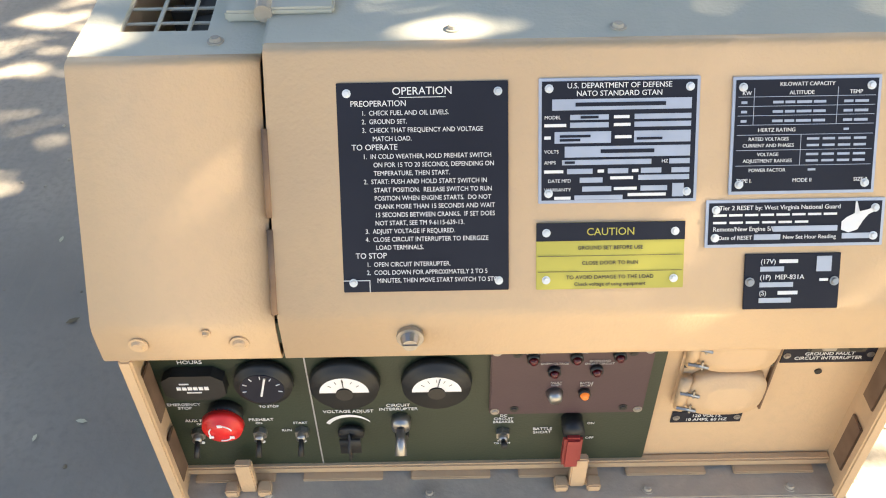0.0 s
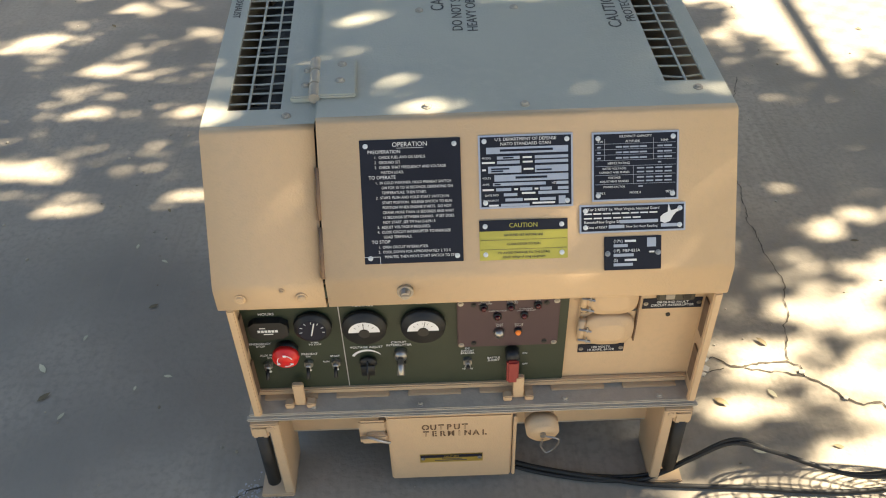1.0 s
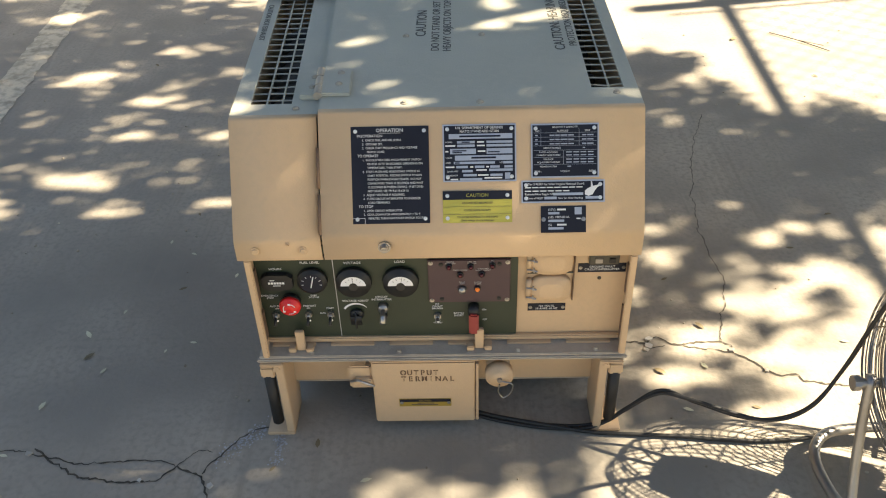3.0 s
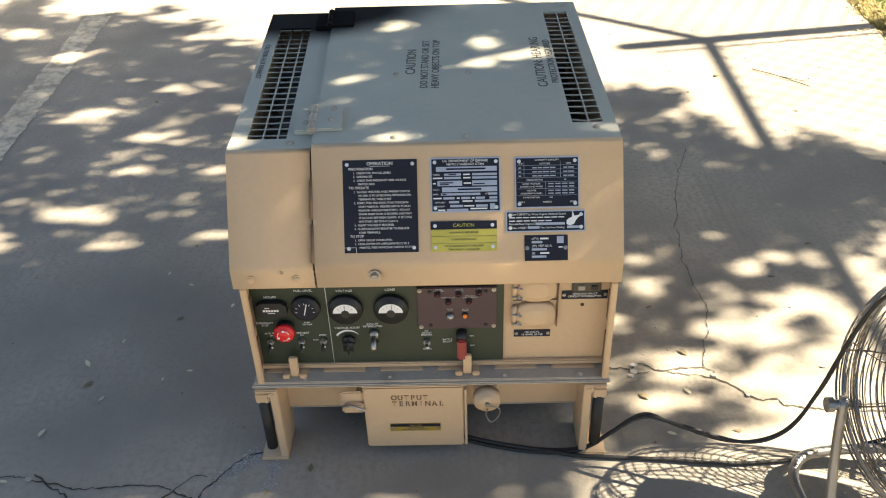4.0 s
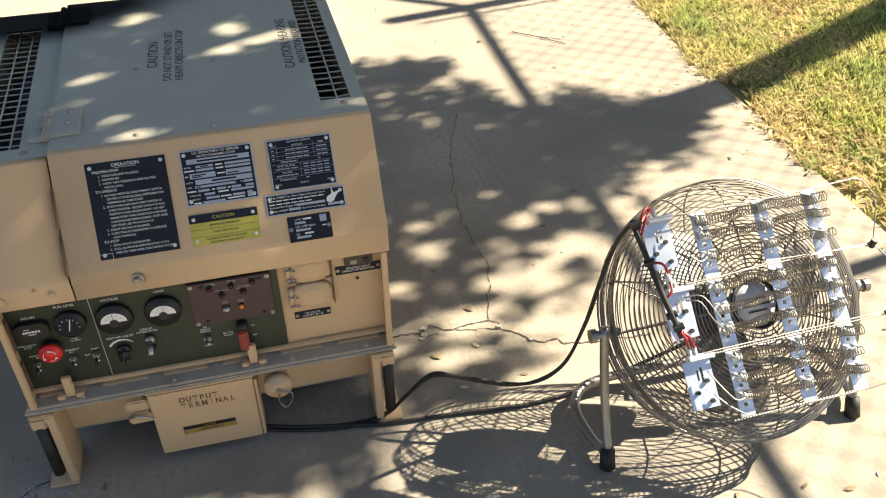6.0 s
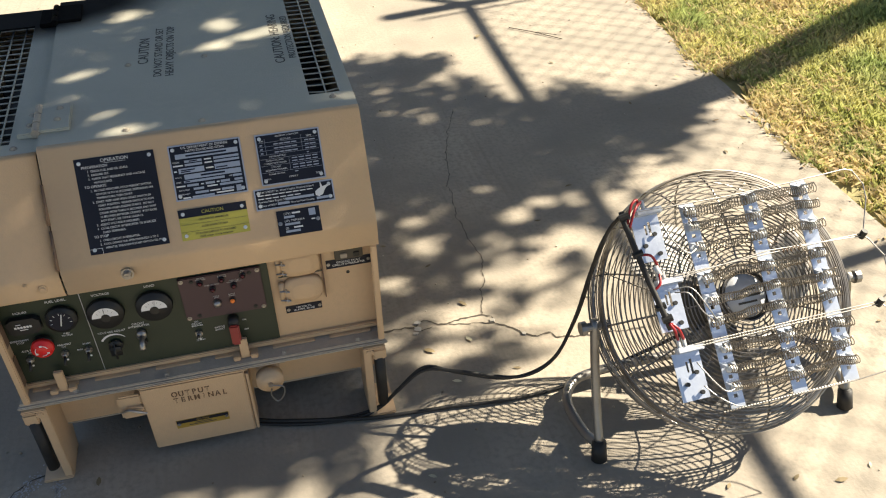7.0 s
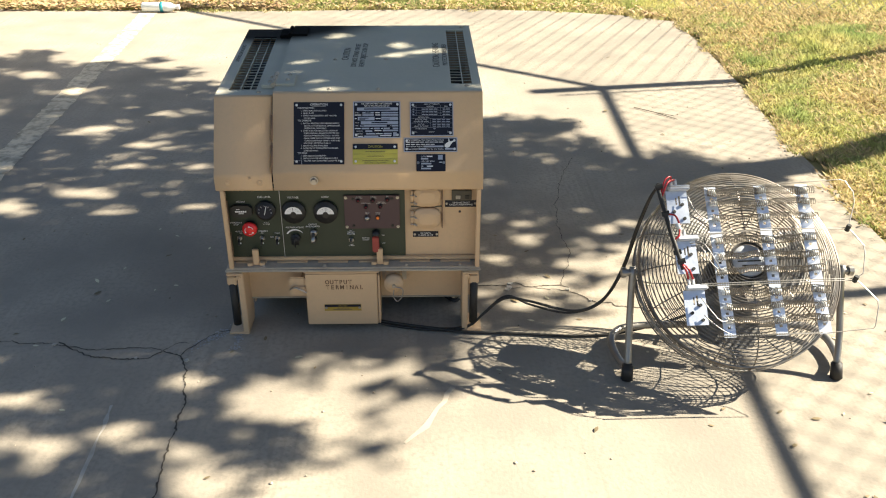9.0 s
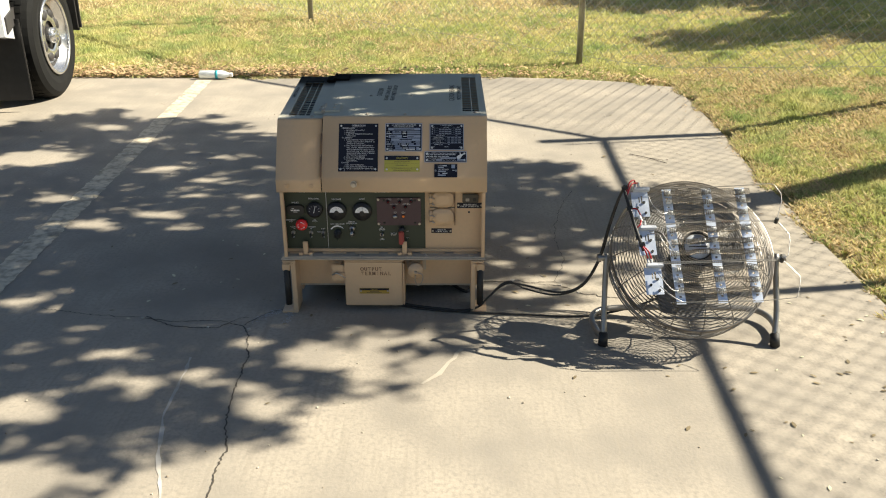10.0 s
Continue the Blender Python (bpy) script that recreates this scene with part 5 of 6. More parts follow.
# taped supply lead with its red and bare tails
for P, mat, r in (([(-0.226, 0.2, ZR + 0.03), (-0.227, 0.18, ZR + 0.034), (-0.222, 0.14, ZR + 0.037), (-0.212, 0.07, ZR + 0.04), (-0.2, 0.01, ZR + 0.04), (-0.188, -0.03, ZR + 0.03)], "rubber", 0.0058),
                  ([(-0.222, 0.175, ZR + 0.035), (-0.21, 0.206, ZR + 0.042), (-0.194, 0.217, ZR + 0.036), (-0.186, 0.212, ZR + 0.02)], "red_wire", 0.0026),
                  ([(-0.221, 0.165, ZR + 0.035), (-0.205, 0.198, ZR + 0.044), (-0.18, 0.214, ZR + 0.022)], "red_wire", 0.0026),
                  ([(-0.216, 0.115, ZR + 0.04), (-0.196, 0.108, ZR + 0.045), (-0.185, 0.086, ZR + 0.036), (-0.181, 0.076, ZR + 0.022)], "red_wire", 0.0026),
                  ([(-0.205, 0.045, ZR + 0.042), (-0.192, 0.056, ZR + 0.045), (-0.186, 0.078, ZR + 0.036)], "red_wire", 0.0026),
                  ([(-0.192, -0.02, ZR + 0.04), (-0.184, -0.036, ZR + 0.038), (-0.175, -0.052, ZR + 0.02)], "red_wire", 0.0028),
                  ([(-0.188, -0.02, ZR + 0.038), (-0.176, -0.034, ZR + 0.038), (-0.164, -0.053, ZR + 0.02)], "red_wire", 0.0028),
                  ([(-0.15, 0.17, ZR + 0.02), (-0.14, 0.13, ZR + 0.028), (-0.115, 0.1, ZR + 0.028), (-0.09, 0.107, ZR + 0.018)], "galv", 0.0013),
                  ([(-0.16, 0.04, ZR + 0.02), (-0.13, 0.036, ZR + 0.032), (-0.11, 0.0, ZR + 0.034), (-0.09, -0.033, ZR + 0.02)], "galv", 0.0013),
                  ([(-0.158, 0.034, ZR + 0.02), (-0.135, 0.026, ZR + 0.03), (-0.118, -0.01, ZR + 0.03), (-0.095, -0.034, ZR + 0.02)], "galv", 0.0013),
                  ([(-0.15, -0.1, ZR + 0.02), (-0.13, -0.14, ZR + 0.028), (-0.11, -0.163, ZR + 0.026), (-0.088, -0.163, ZR + 0.02)], "galv", 0.0013),
                  ([(-0.145, -0.145, ZR + 0.014), (-0.125, -0.17, ZR + 0.02), (-0.1, -0.19, ZR + 0.02), (-0.08, -0.198, ZR + 0.014)], "galv", 0.0013)):
    rpart("lead", sweep(smooth_path(P, 6), r, 7), mat, "", True)
rpart("wire_nut", cyl((-0.192, 0.088, ZR + 0.038), (-0.184, 0.07, ZR + 0.036), 0.0065, 0.0045, n=10), "ceramic", "", True)
for u, v in ((-0.227, 0.188), (-0.218, 0.115), (-0.2, 0.012), (-0.193, -0.012)):
    rpart("zip_tie", cyl((u - 0.009, v, ZR + 0.036), (u + 0.009, v + 0.003, ZR + 0.041), 0.0068, n=8), "black")
# ---------- power cables on the ground ----------
TERM = FM @ Vector((-0.226, 0.196, ZR + 0.03))
for P, r, lab in (([(-0.03, 0.075, 0.006), (0.08, 0.028, 0.006), (0.155, 0.006, 0.006), (0.225, -0.006, 0.006), (0.29, -0.008, 0.007), (0.337, -0.002, 0.022), (0.37, -0.008, 0.062), (0.427, -0.018, 0.118), (0.49, -0.045, 0.126),
                    (0.61, -0.09, 0.12), (0.685, -0.095, 0.155), (0.735, -0.075, 0.235), (0.762, -0.075, 0.36), (0.782, -0.085, 0.45), tuple(TERM)], 0.0037, "black rubber power cable rising from the concrete to the fan"),
                  ([(-0.03, 0.084, 0.006), (0.082, 0.037, 0.006), (0.157, 0.015, 0.006), (0.227, 0.003, 0.006), (0.292, 0.001, 0.007), (0.34, 0.003, 0.022), (0.373, -0.004, 0.064), (0.432, -0.014, 0.124), (0.5, -0.03, 0.104),
                    (0.6, -0.072, 0.102), (0.685, -0.084, 0.141), (0.74, -0.07, 0.232), (0.768, -0.07, 0.36), (0.787, -0.08, 0.45), tuple(TERM)], 0.0032, "black rubber power cable rising from the concrete to the fan"),
                  ([(-0.03, 0.08, 0.012), (0.081, 0.033, 0.012), (0.156, 0.011, 0.012), (0.226, -0.004, 0.011), (0.3, -0.016, 0.006), (0.36, -0.022, 0.006), (0.483, -0.031, 0.006), (0.6, -0.044, 0.006), (0.72, -0.04, 0.006), (0.83, -0.028, 0.02), (0.94, -0.03, 0.06),
                    (1.0, -0.06, 0.12)], 0.0042, "black rubber fan cord lying on the concrete")):
    tagged(part("power_cable", sweep(smooth_path(P, 8), r, 8), "rubber", None, "", True), lab, "cable", "power cables")
tagged(part("power_cable", sweep(smooth_path([(0.16, 0.35, 0.006), (0.24, 0.22, 0.006), (0.3, 0.16, 0.006), (0.33, 0.3, 0.006)], 8), 0.006, 8), "rubber", None, "", True),
       "black cable coiled under the generator", "cable", "power cables")

# ---------- chain-link fence ----------
fence = thing("fence", 3.96, 2.745, 0, "galvanised chain-link fence along the lawn", "fence", kind="structure")
CORNER = Vector((3.96, 2.745, 0))
DIR1 = Vector((-0.818, 0.575, 0)).normalized()
DIR2 = Vector((-0.035, -1.0, 0)).normalized()
RAIL = 2.3


def fence_run(d, length, posts, mesh_to):
    o = CORNER
    for s in posts:
        b = o + d * s - CORNER
        g0 = bank(*(o + d * s).xy) - 0.05
        bm = cyl(b + Vector((0, 0, g0)), b + Vector((0, 0, RAIL + (0.3 if s == 0 else 0.02))), 0.038 if s == 0 else 0.027, n=14)
        part("post", bm, "galv", fence, "", True)
    part("top_rail", sweep([Vector((0, 0, RAIL)), d * length + Vector((0, 0, RAIL))], 0.021, 10), "galv", fence, "", True)
    low = [d * (length * i / 24) + Vector((0, 0, bank(*(o + d * (length * i / 24)).xy) + 0.07)) for i in range(25)]
    part("bottom_wire", sweep(low, 0.002, 5), "galv", fence)
    # woven diamonds
    bm = bmesh.new()
    a, top, bot = 0.095, RAIL - 0.02, 0.05
    n = int(mesh_to / a)
    for i in range(-int((top - bot) / a), n):
        for sgn in (1, -1):
            s0 = i * a if sgn > 0 else i * a + (top - bot)
            P = []
            for z in (bot, top):
                s = s0 + sgn * (z - bot)
                P.append((s, z))
            (sa, za), (sb, zb) = P
            lo, hi = max(min(sa, sb), 0), min(max(sa, sb), mesh_to)
            if hi - lo < 0.02:
                continue
            q = []
            for s in (lo, hi):
                z = za + (s - sa) * (zb - za) / (sb - sa)
                q.append(d * s + Vector((0, 0, z)) + d.cross(Vector((0, 0, 1))) * 0.002 * sgn)
            sweep(q, 0.002, 4, bm)
    ob = part("mesh_wires", bm, "mesh", fence)
    return tagged(ob, kind="stuff")


part("tension_bar", sweep([DIR2 * 0.085 + Vector((0, 0, 0.05)), DIR2 * 0.085 + Vector((0, 0, RAIL + 0.2))], 0.008, 6), "galv", fence)
fence_run(DIR1, 11.5, (0, 3.23, 6.35, 10.9), 11.3)
fence_run(DIR2, 8.0, (2.2, 4.9, 7.6), 7.8)

# ---------- lawn ----------
def inside(x, y):
    hit = False
    k = len(SLAB)
    for i in range(k):
        (x0, y0), (x1, y1) = SLAB[i], SLAB[(i + 1) % k]
        if (y0 > y) != (y1 > y) and x < x0 + (y - y0) * (x1 - x0) / (y1 - y0):
            hit = not hit
    return hit


verts, faces = [], []
g = random.Random(11)


def blade(x, y, hgt, w, lean):
    a = g.uniform(0, 6.283)
    b = a + g.uniform(-0.6, 0.6)
    i = len(verts)
    ux, uy = math.cos(a + 1.57) * w, math.sin(a + 1.57) * w
    lx, ly = math.cos(b) * lean, math.sin(b) * lean
    z = bank(x, y)
    verts.extend(((x - ux, y - uy, z - 0.03), (x + ux, y + uy, z - 0.03), (x + lx * 0.45 + ux * 0.7, y + ly * 0.45 + uy * 0.7, z + hgt * 0.6 - 0.02), (x + lx, y + ly, z + hgt - 0.025)))
    faces.extend(((i, i + 1, i + 2), (i, i + 2, i + 3)))


def bare(x, y):
    """Within the slab, whose edge the grass overruns unevenly."""
    k = 0.13 * noise.noise((x * 4, y * 4, 4.0)) + 0.07 * noise.noise((x * 15, y * 15, 6.0)) - 0.01
    return inside(x + k, y + k)


def lawn(count, x0, x1, y0, y1, h0, h1, w, dry=False):
    for _ in range(count):
        x, y = g.uniform(x0, x1), g.uniform(y0, y1)
        if bare(x, y) or (w > 0.0028 and x < 4.2 and y > -0.4):
            continue
        tuft = noise.noise((x * 1.7, y * 1.7, 0.3)) + 0.6 * noise.noise((x * 7, y * 7, 2.0))
        if dry:                                      # cut straw lying in the worn patches and along the edge
            if tuft > -0.12 + g.gauss(0, 0.2) and not inside(x - 0.12, y - 0.12):
                continue
            blade(x, y, g.uniform(0.032, 0.05), w * g.uniform(0.7, 1.3), g.uniform(h0, h1))
            continue
        if tuft < -0.2 and g.random() < 0.7:
            continue
        blade(x, y, g.uniform(h0, h1) * (0.75 + 0.8 * max(0, tuft)), w * g.uniform(0.6, 1.3), g.uniform(0.008, 0.04))


def sod(name, mat, label):
    me = bpy.data.meshes.new(name)
    me.from_pydata(verts, [], faces)
    me.materials.append(M[mat])
    tagged(new(name, me), label, "grass", kind="stuff")
    verts.clear()
    faces.clear()


lawn(340000, 1.65, 4.2, -0.4, 4.9, 0.028, 0.06, 0.0008)
lawn(270000, -4.6, 7.0, 4.0, 6.6, 0.028, 0.055, 0.0013)
lawn(170000, 1.7, 9.0, -9.0, 5.0, 0.035, 0.06, 0.003)
lawn(170000, -7.0, 8.0, 6.4, 12.5, 0.03, 0.055, 0.0022)
sod("grass", "grass", "dry yellow green lawn grass round the slab")
lawn(110000, 1.6, 4.2, -0.4, 4.9, 0.02, 0.06, 0.0008, True)
lawn(70000, -4.6, 7.0, 4.0, 7.5, 0.02, 0.06, 0.0013, True)
sod("straw", "straw", "brown dry straw lying through the lawn")

# leaf litter along the far edge and loose leaves on the slab
def leaf_mesh(bm, x, y, z, size, a, curl, tilt):
    c, s = math.cos(a), math.sin(a)
    pts = [(-1, 0, 0), (-0.35, 0.38, curl), (0.35, 0.34, curl), (1, 0, 0.1), (0.35, -0.34, curl), (-0.35, -0.38, curl)]
    v = [bm.verts.new((x + size * (u * c - w * s), y + size * (u * s + w * c), z + size * (q * 0.6 + tilt * u + abs(tilt) + 0.05))) for u, w, q in pts]
    bm.faces.new((v[0], v[1], v[5]))
    bm.faces.new((v[1], v[2], v[4], v[5]))
    bm.faces.new((v[2], v[3], v[4]))


bm = bmesh.new()
for _ in range(5200):
    x = g.uniform(-4.5, 1.9)
    edge = 4.19 - (max(0, x - 0.9) ** 2) * 0.35
    y = edge + abs(g.gauss(0, 0.15)) - 0.03
    if x > -0.8 and g.random() < 0.75:
        continue
    leaf_mesh(bm, x, y, bank(x, y) + g.uniform(0.0, 0.035), g.uniform(0.013, 0.03), g.uniform(0, 6.28), g.uniform(-0.2, 0.5), g.uniform(-0.4, 0.4))
tagged(part("leaf_litter", bm, "dead"), "dry brown leaves drifted along the slab edge", "leaves", kind="stuff")
bm = bmesh.new()
for _ in range(420):
    x = 1.95 - abs(g.gauss(0, 0.1))
    y = g.uniform(-0.4, 3.9)
    leaf_mesh(bm, x + (0.06 if y > 1.5 else 0), y, g.uniform(0.0, 0.006), g.uniform(0.005, 0.012), g.uniform(0, 6.28), g.uniform(-0.2, 0.5), g.uniform(-0.4, 0.4))
tagged(part("leaf_litter", bm, "dead"), "dry scraps along the lawn edge", "leaves", kind="stuff")


def dry_leaf(x, y, size, a, mat="litter"):
    bm = bmesh.new()
    leaf_mesh(bm, 0, 0, 0.001, size, a, g.uniform(0.05, 0.3), g.uniform(-0.1, 0.1))
    return tagged_at(part("fallen_leaf", bm, mat), (x, y, 0), "small dry curled leaf on the concrete", "leaf", "fallen leaves")


for x, y, s in ((-0.98, 0.0, 0.01), (-0.34, -0.1, 0.009), (0.55, 0.48, 0.01), (0.598, 0.304, 0.014), (0.478, 0.158, 0.016), (-0.257, -0.036, 0.013), (-0.663, 0.469, 0.012), (-0.821, 0.228, 0.015), (0.45, 0.6, 0.009),
                (1.1, 1.93, 0.022), (1.5, -0.35, 0.014), (1.47, -0.42, 0.014), (1.55, -0.5, 0.012), (1.35, -0.48, 0.013), (1.18, -0.42, 0.014), (1.2, -0.7, 0.016), (1.05, -0.75, 0.012), (0.9, -0.72, 0.014),
                (1.4, -0.75, 0.012), (1.62, -0.1, 0.012), (0.66, 0.05, 0.01), (0.62, -0.45, 0.012), (0.35, 0.8, 0.01), (-0.1, -0.18, 0.008), (-1.2, 0.6, 0.01), (-0.7, 0.8, 0.009), (1.3, 1.6, 0.012),
                (1.05, 0.75, 0.012), (1.2, 0.45, 0.011), (0.9, 0.6, 0.01), (1.45, 1.2, 0.012), (1.6, 0.8, 0.012), (0.75, 2.6, 0.012), (1.3, 2.9, 0.014), (-2.2, 1.6, 0.02), (-1.1, 1.8, 0.012), (-0.3, -0.6, 0.009)):
    dry_leaf(x, y, s, g.uniform(0, 6.28))
for x, y, s in ((-0.847, 0.301, 0.014), (-0.773, 0.18, 0.01), (-0.871, 0.074, 0.014), (-0.67, 0.612, 0.009), (-0.745, 0.669, 0.009), (-0.784, 0.382, 0.009), (-0.589, 0.27, 0.009), (-0.647, 0.242, 0.007),
                (-0.537, 0.519, 0.01), (-0.15, -0.13, 0.012), (0.579, 0.173, 0.013), (0.516, 0.045, 0.012), (0.914, 0.246, 0.01), (-0.9, -0.06, 0.01), (0.4, -0.2, 0.01), (-0.72, -0.35, 0.01)):
    dry_leaf(x, y, s, g.uniform(0, 6.28), "pale")
for k in range(46):                                   # blown together on the open side of the slab
    x, y = 0.75 + 1.02 * g.random() ** 0.7, g.uniform(-1.35, 0.15)
    dry_leaf(x, y, g.uniform(0.006, 0.014), g.uniform(0, 6.28), "litter" if k % 3 else "pale")
tw = sweep(smooth_path([(1.25, 1.98, 0.004), (1.33, 1.9, 0.006), (1.42, 1.8, 0.004)], 4), 0.0016, 5)
sweep([(1.33, 1.9, 0.006), (1.41, 1.84, 0.008)], 0.0011, 5, tw)
tagged(part("twig", tw, "bark"), "thin bare twig lying on the concrete", "twig")

# ---------- bottle ----------
bottle = thing("plastic_bottle", -1.66, 4.12, 0.036, "empty pale plastic bottle lying among dry leaves", "bottle")
bm = bmesh.new()
prof = [(-0.13, 0.0), (-0.13, 0.028), (-0.122, 0.034), (0.05, 0.034), (0.075, 0.03), (0.1, 0.016), (0.118, 0.013)]
rings = [[bm.verts.new((x, r * math.cos(i * 0.3927), r * math.sin(i * 0.3927))) for i in range(16)] for x, r in prof[1:]]
for A, B in zip(rings, rings[1:]):
    for i in range(16):
        bm.faces.new((A[i], A[(i + 1) % 16], B[(i + 1) % 16], B[i]))
bm.faces.new(rings[0])
bm.faces.new(rings[-1])
part("body", bm, "pet", bottle, "", True)
part("cap", cyl((0.114, 0, 0), (0.134, 0, 0), 0.0165, n=16), "white", bottle)
part("label_band", cyl((0.0, 0, 0), (0.022, 0, 0), 0.0346, n=24), "teal", bottle, "teal band", True)

# ---------- parked vehicle ----------
car = thing("parked_pickup", -3.9, 5.4, 0, "white pickup truck parked at the slab edge", "pickup truck")
CI = Matrix.Translation((3.9, -5.4, 0)) @ Matrix.Translation((-2.62, 3.52, 0)) @ Matrix.Rotation(radians(5), 4, 'Z') @ Matrix.Translation((2.62, -3.52, 0))


def cpart(name, bm, mat, parent=car, label="", smooth=False):
    return part(name, laid(bm, CI), mat, parent, label, smooth)


def wheel(x, y, s):
    r, w = 0.44, 0.29
    bm = bmesh.new()
    prof = [(0.0, 0.265), (0.012, 0.28), (0.0, 0.34), (0.005, 0.40), (0.03, 0.43), (0.07, 0.438), (0.2, 0.438), (0.24, 0.43), (0.265, 0.40), (0.27, 0.34), (0.26, 0.28), (0.27, 0.265)]
    n = 48
    R = [[bm.verts.new((x - s * a, y + q * math.cos(i * 2 * math.pi / n), r + q * math.sin(i * 2 * math.pi / n))) for i in range(n)] for a, q in prof]
    for A, B in zip(R, R[1:]):
        for i in range(n):
            bm.faces.new((A[i], A[(i + 1) % n], B[(i + 1) % n], B[i]))
    for i in range(n):                               # tread blocks
        a = i * 2 * math.pi / n
        for k, off in ((0.075, 0), (0.125, 0.5), (0.175, 0)):
            aa = a + off * 2 * math.pi / n
            c = Vector((x - s * k - s * 0.01, y + 0.4375 * math.cos(aa), r + 0.4375 * math.sin(aa)))
            b2 = bmesh.ops.create_cube(bm, size=1.0, matrix=Matrix.Translation(c) @ Matrix.Rotation(aa, 4, 'X') @ Matrix.Diagonal((0.04, 0.008, 0.032, 1)))
    t = cpart("wheel", bm, "tyre", car, "black tyre on a bright alloy rim", False)
    bm = cyl((x - s * 0.16, y, r), (x - s * 0.06, y, r), 0.255, 0.265, n=40)
    cpart("rim_barrel", bm, "dark", t)
    bm = bmesh.new()
    ro = [(x - s * 0.004, y + 0.268 * math.cos(i * 0.1309), r + 0.268 * math.sin(i * 0.1309)) for i in range(48)]
    sweep(ro, 0.012, 8, bm, True)
    rr = [(0.262, 0.006), (0.235, 0.055), (0.205, 0.07), (0.185, 0.05), (0.125, 0.028), (0.1, 0.04), (0.0, 0.045)]
    R2 = [[bm.verts.new((x - s * dx, y + q * math.cos(i * math.pi / 20), r + q * math.sin(i * math.pi / 20))) for i in range(40)] for q, dx in rr[:-1]]
    for A, B in zip(R2, R2[1:]):
        for i in range(40):
            bm.faces.new((A[i], A[(i + 1) % 40], B[(i + 1) % 40], B[i]))
    cyl((x - s * 0.06, y, r), (x + s * 0.005, y, r), 0.062, 0.05, n=20, bm=bm, bevel=0.006)
    cpart("rim", bm, "chrome", t, "bright alloy rim", True)
    # near-black blobs painted as the shaded slot openings; the rim stays closed
    for k in range(8):
        a = k * math.pi / 4 + 0.39
        c = Vector((x - s * 0.038, y + 0.155 * math.cos(a), r + 0.155 * math.sin(a)))
        bm = bmesh.new()
        bmesh.ops.create_uvsphere(bm, u_segments=12, v_segments=8, radius=1.0, matrix=Matrix.Translation(c) @ Matrix.Rotation(a, 4, 'X') @ Matrix.Diagonal((0.018, 0.034, 0.043, 1)))
        cpart("rim_slot", bm, "dark", t, "", True)
    for k in range(8):
        a = k * math.pi / 4
        cpart("lug_nut", cyl((x - s * 0.01, y + 0.045 * math.cos(a), r + 0.045 * math.sin(a)), (x + s * 0.012, y + 0.045 * math.cos(a), r + 0.045 * math.sin(a)), 0.01, n=6), "chrome", t)


WX, WY = -2.62, 3.52
wheel(WX, WY, 1)
cpart("mud_flap", box(-3.05, -2.665, WY - 0.5, WY - 0.485, 0.08, 0.62, 0.004), "rubber", car, "black rubber mud flap")
cpart("mud_flap", box(-2.95, -2.60, WY + 0.50, WY + 0.56, 0.40, 0.9, 0.02), "rubber", car, "black rubber mud flap")
CI = Matrix.Translation((3.9, -5.4, 0)) @ Matrix.Translation((-2.62, 3.52, 0)) @ Matrix.Rotation(radians(21), 4, 'Z') @ Matrix.Translation((2.62, -3.52, 0))
wheel(WX - 1.95, WY, -1)
wheel(WX, WY + 4.0, 1)
wheel(WX - 1.95, WY + 4.0, -1)
# body side with round wheel arches, tail and bed
def body_side(x, s):
    bm = bmesh.new()
    pts = []
    def arch(cy):
        return [(cy + 0.5 * math.cos(math.pi - i * math.pi / 12), 0.5 + 0.44 * math.sin(i * math.pi / 12)) for i in range(13)]
    pts = [(WY - 1.0, 0.58)] + arch(WY) + arch(WY + 4.0) + [(WY + 4.9, 0.45), (WY + 5.0, 0.8), (WY + 4.8, 1.1), (WY + 3.4, 1.2), (WY + 2.4, 1.75), (WY + 0.9, 1.8), (WY + 0.6, 1.25), (WY - 1.0, 1.2)]
    f = bm.faces.new([bm.verts.new((x, y, z)) for y, z in pts])
    ex = bmesh.ops.extrude_face_region(bm, geom=[f])
    for v in [q for q in ex["geom"] if isinstance(q, bmesh.types.BMVert)]:
        v.co.x -= s * 0.06
    return bm


cpart("body_side", body_side(-2.84, 1), "car", car, "white painted body side")
cpart("body_side", body_side(-4.66, -1), "car")
bm = box(-4.6, -2.86, WY - 1.0, WY + 4.9, 1.16, 1.2, 0.01)
box(-4.48, -2.68, WY + 0.9, WY + 2.4, 1.7, 1.79, 0.03, bm)
cpart("roof_and_bed", bm, "car")
cpart("tailgate", box(-4.6, -2.9, WY - 1.03, WY - 0.97, 0.62, 1.2, 0.02), "car")
cpart("bumper", box(-4.5, -3.06, WY - 1.14, WY - 1.03, 0.58, 0.74, 0.03), "car", car, "white rear bumper")
cpart("underbody", box(-4.38, -2.83, WY - 0.9, WY + 4.8, 0.56, 0.7, 0.02), "dark")
cpart("axle", cyl((-4.4, WY, 0.44), (-2.7, WY, 0.44), 0.06, n=14), "dark")


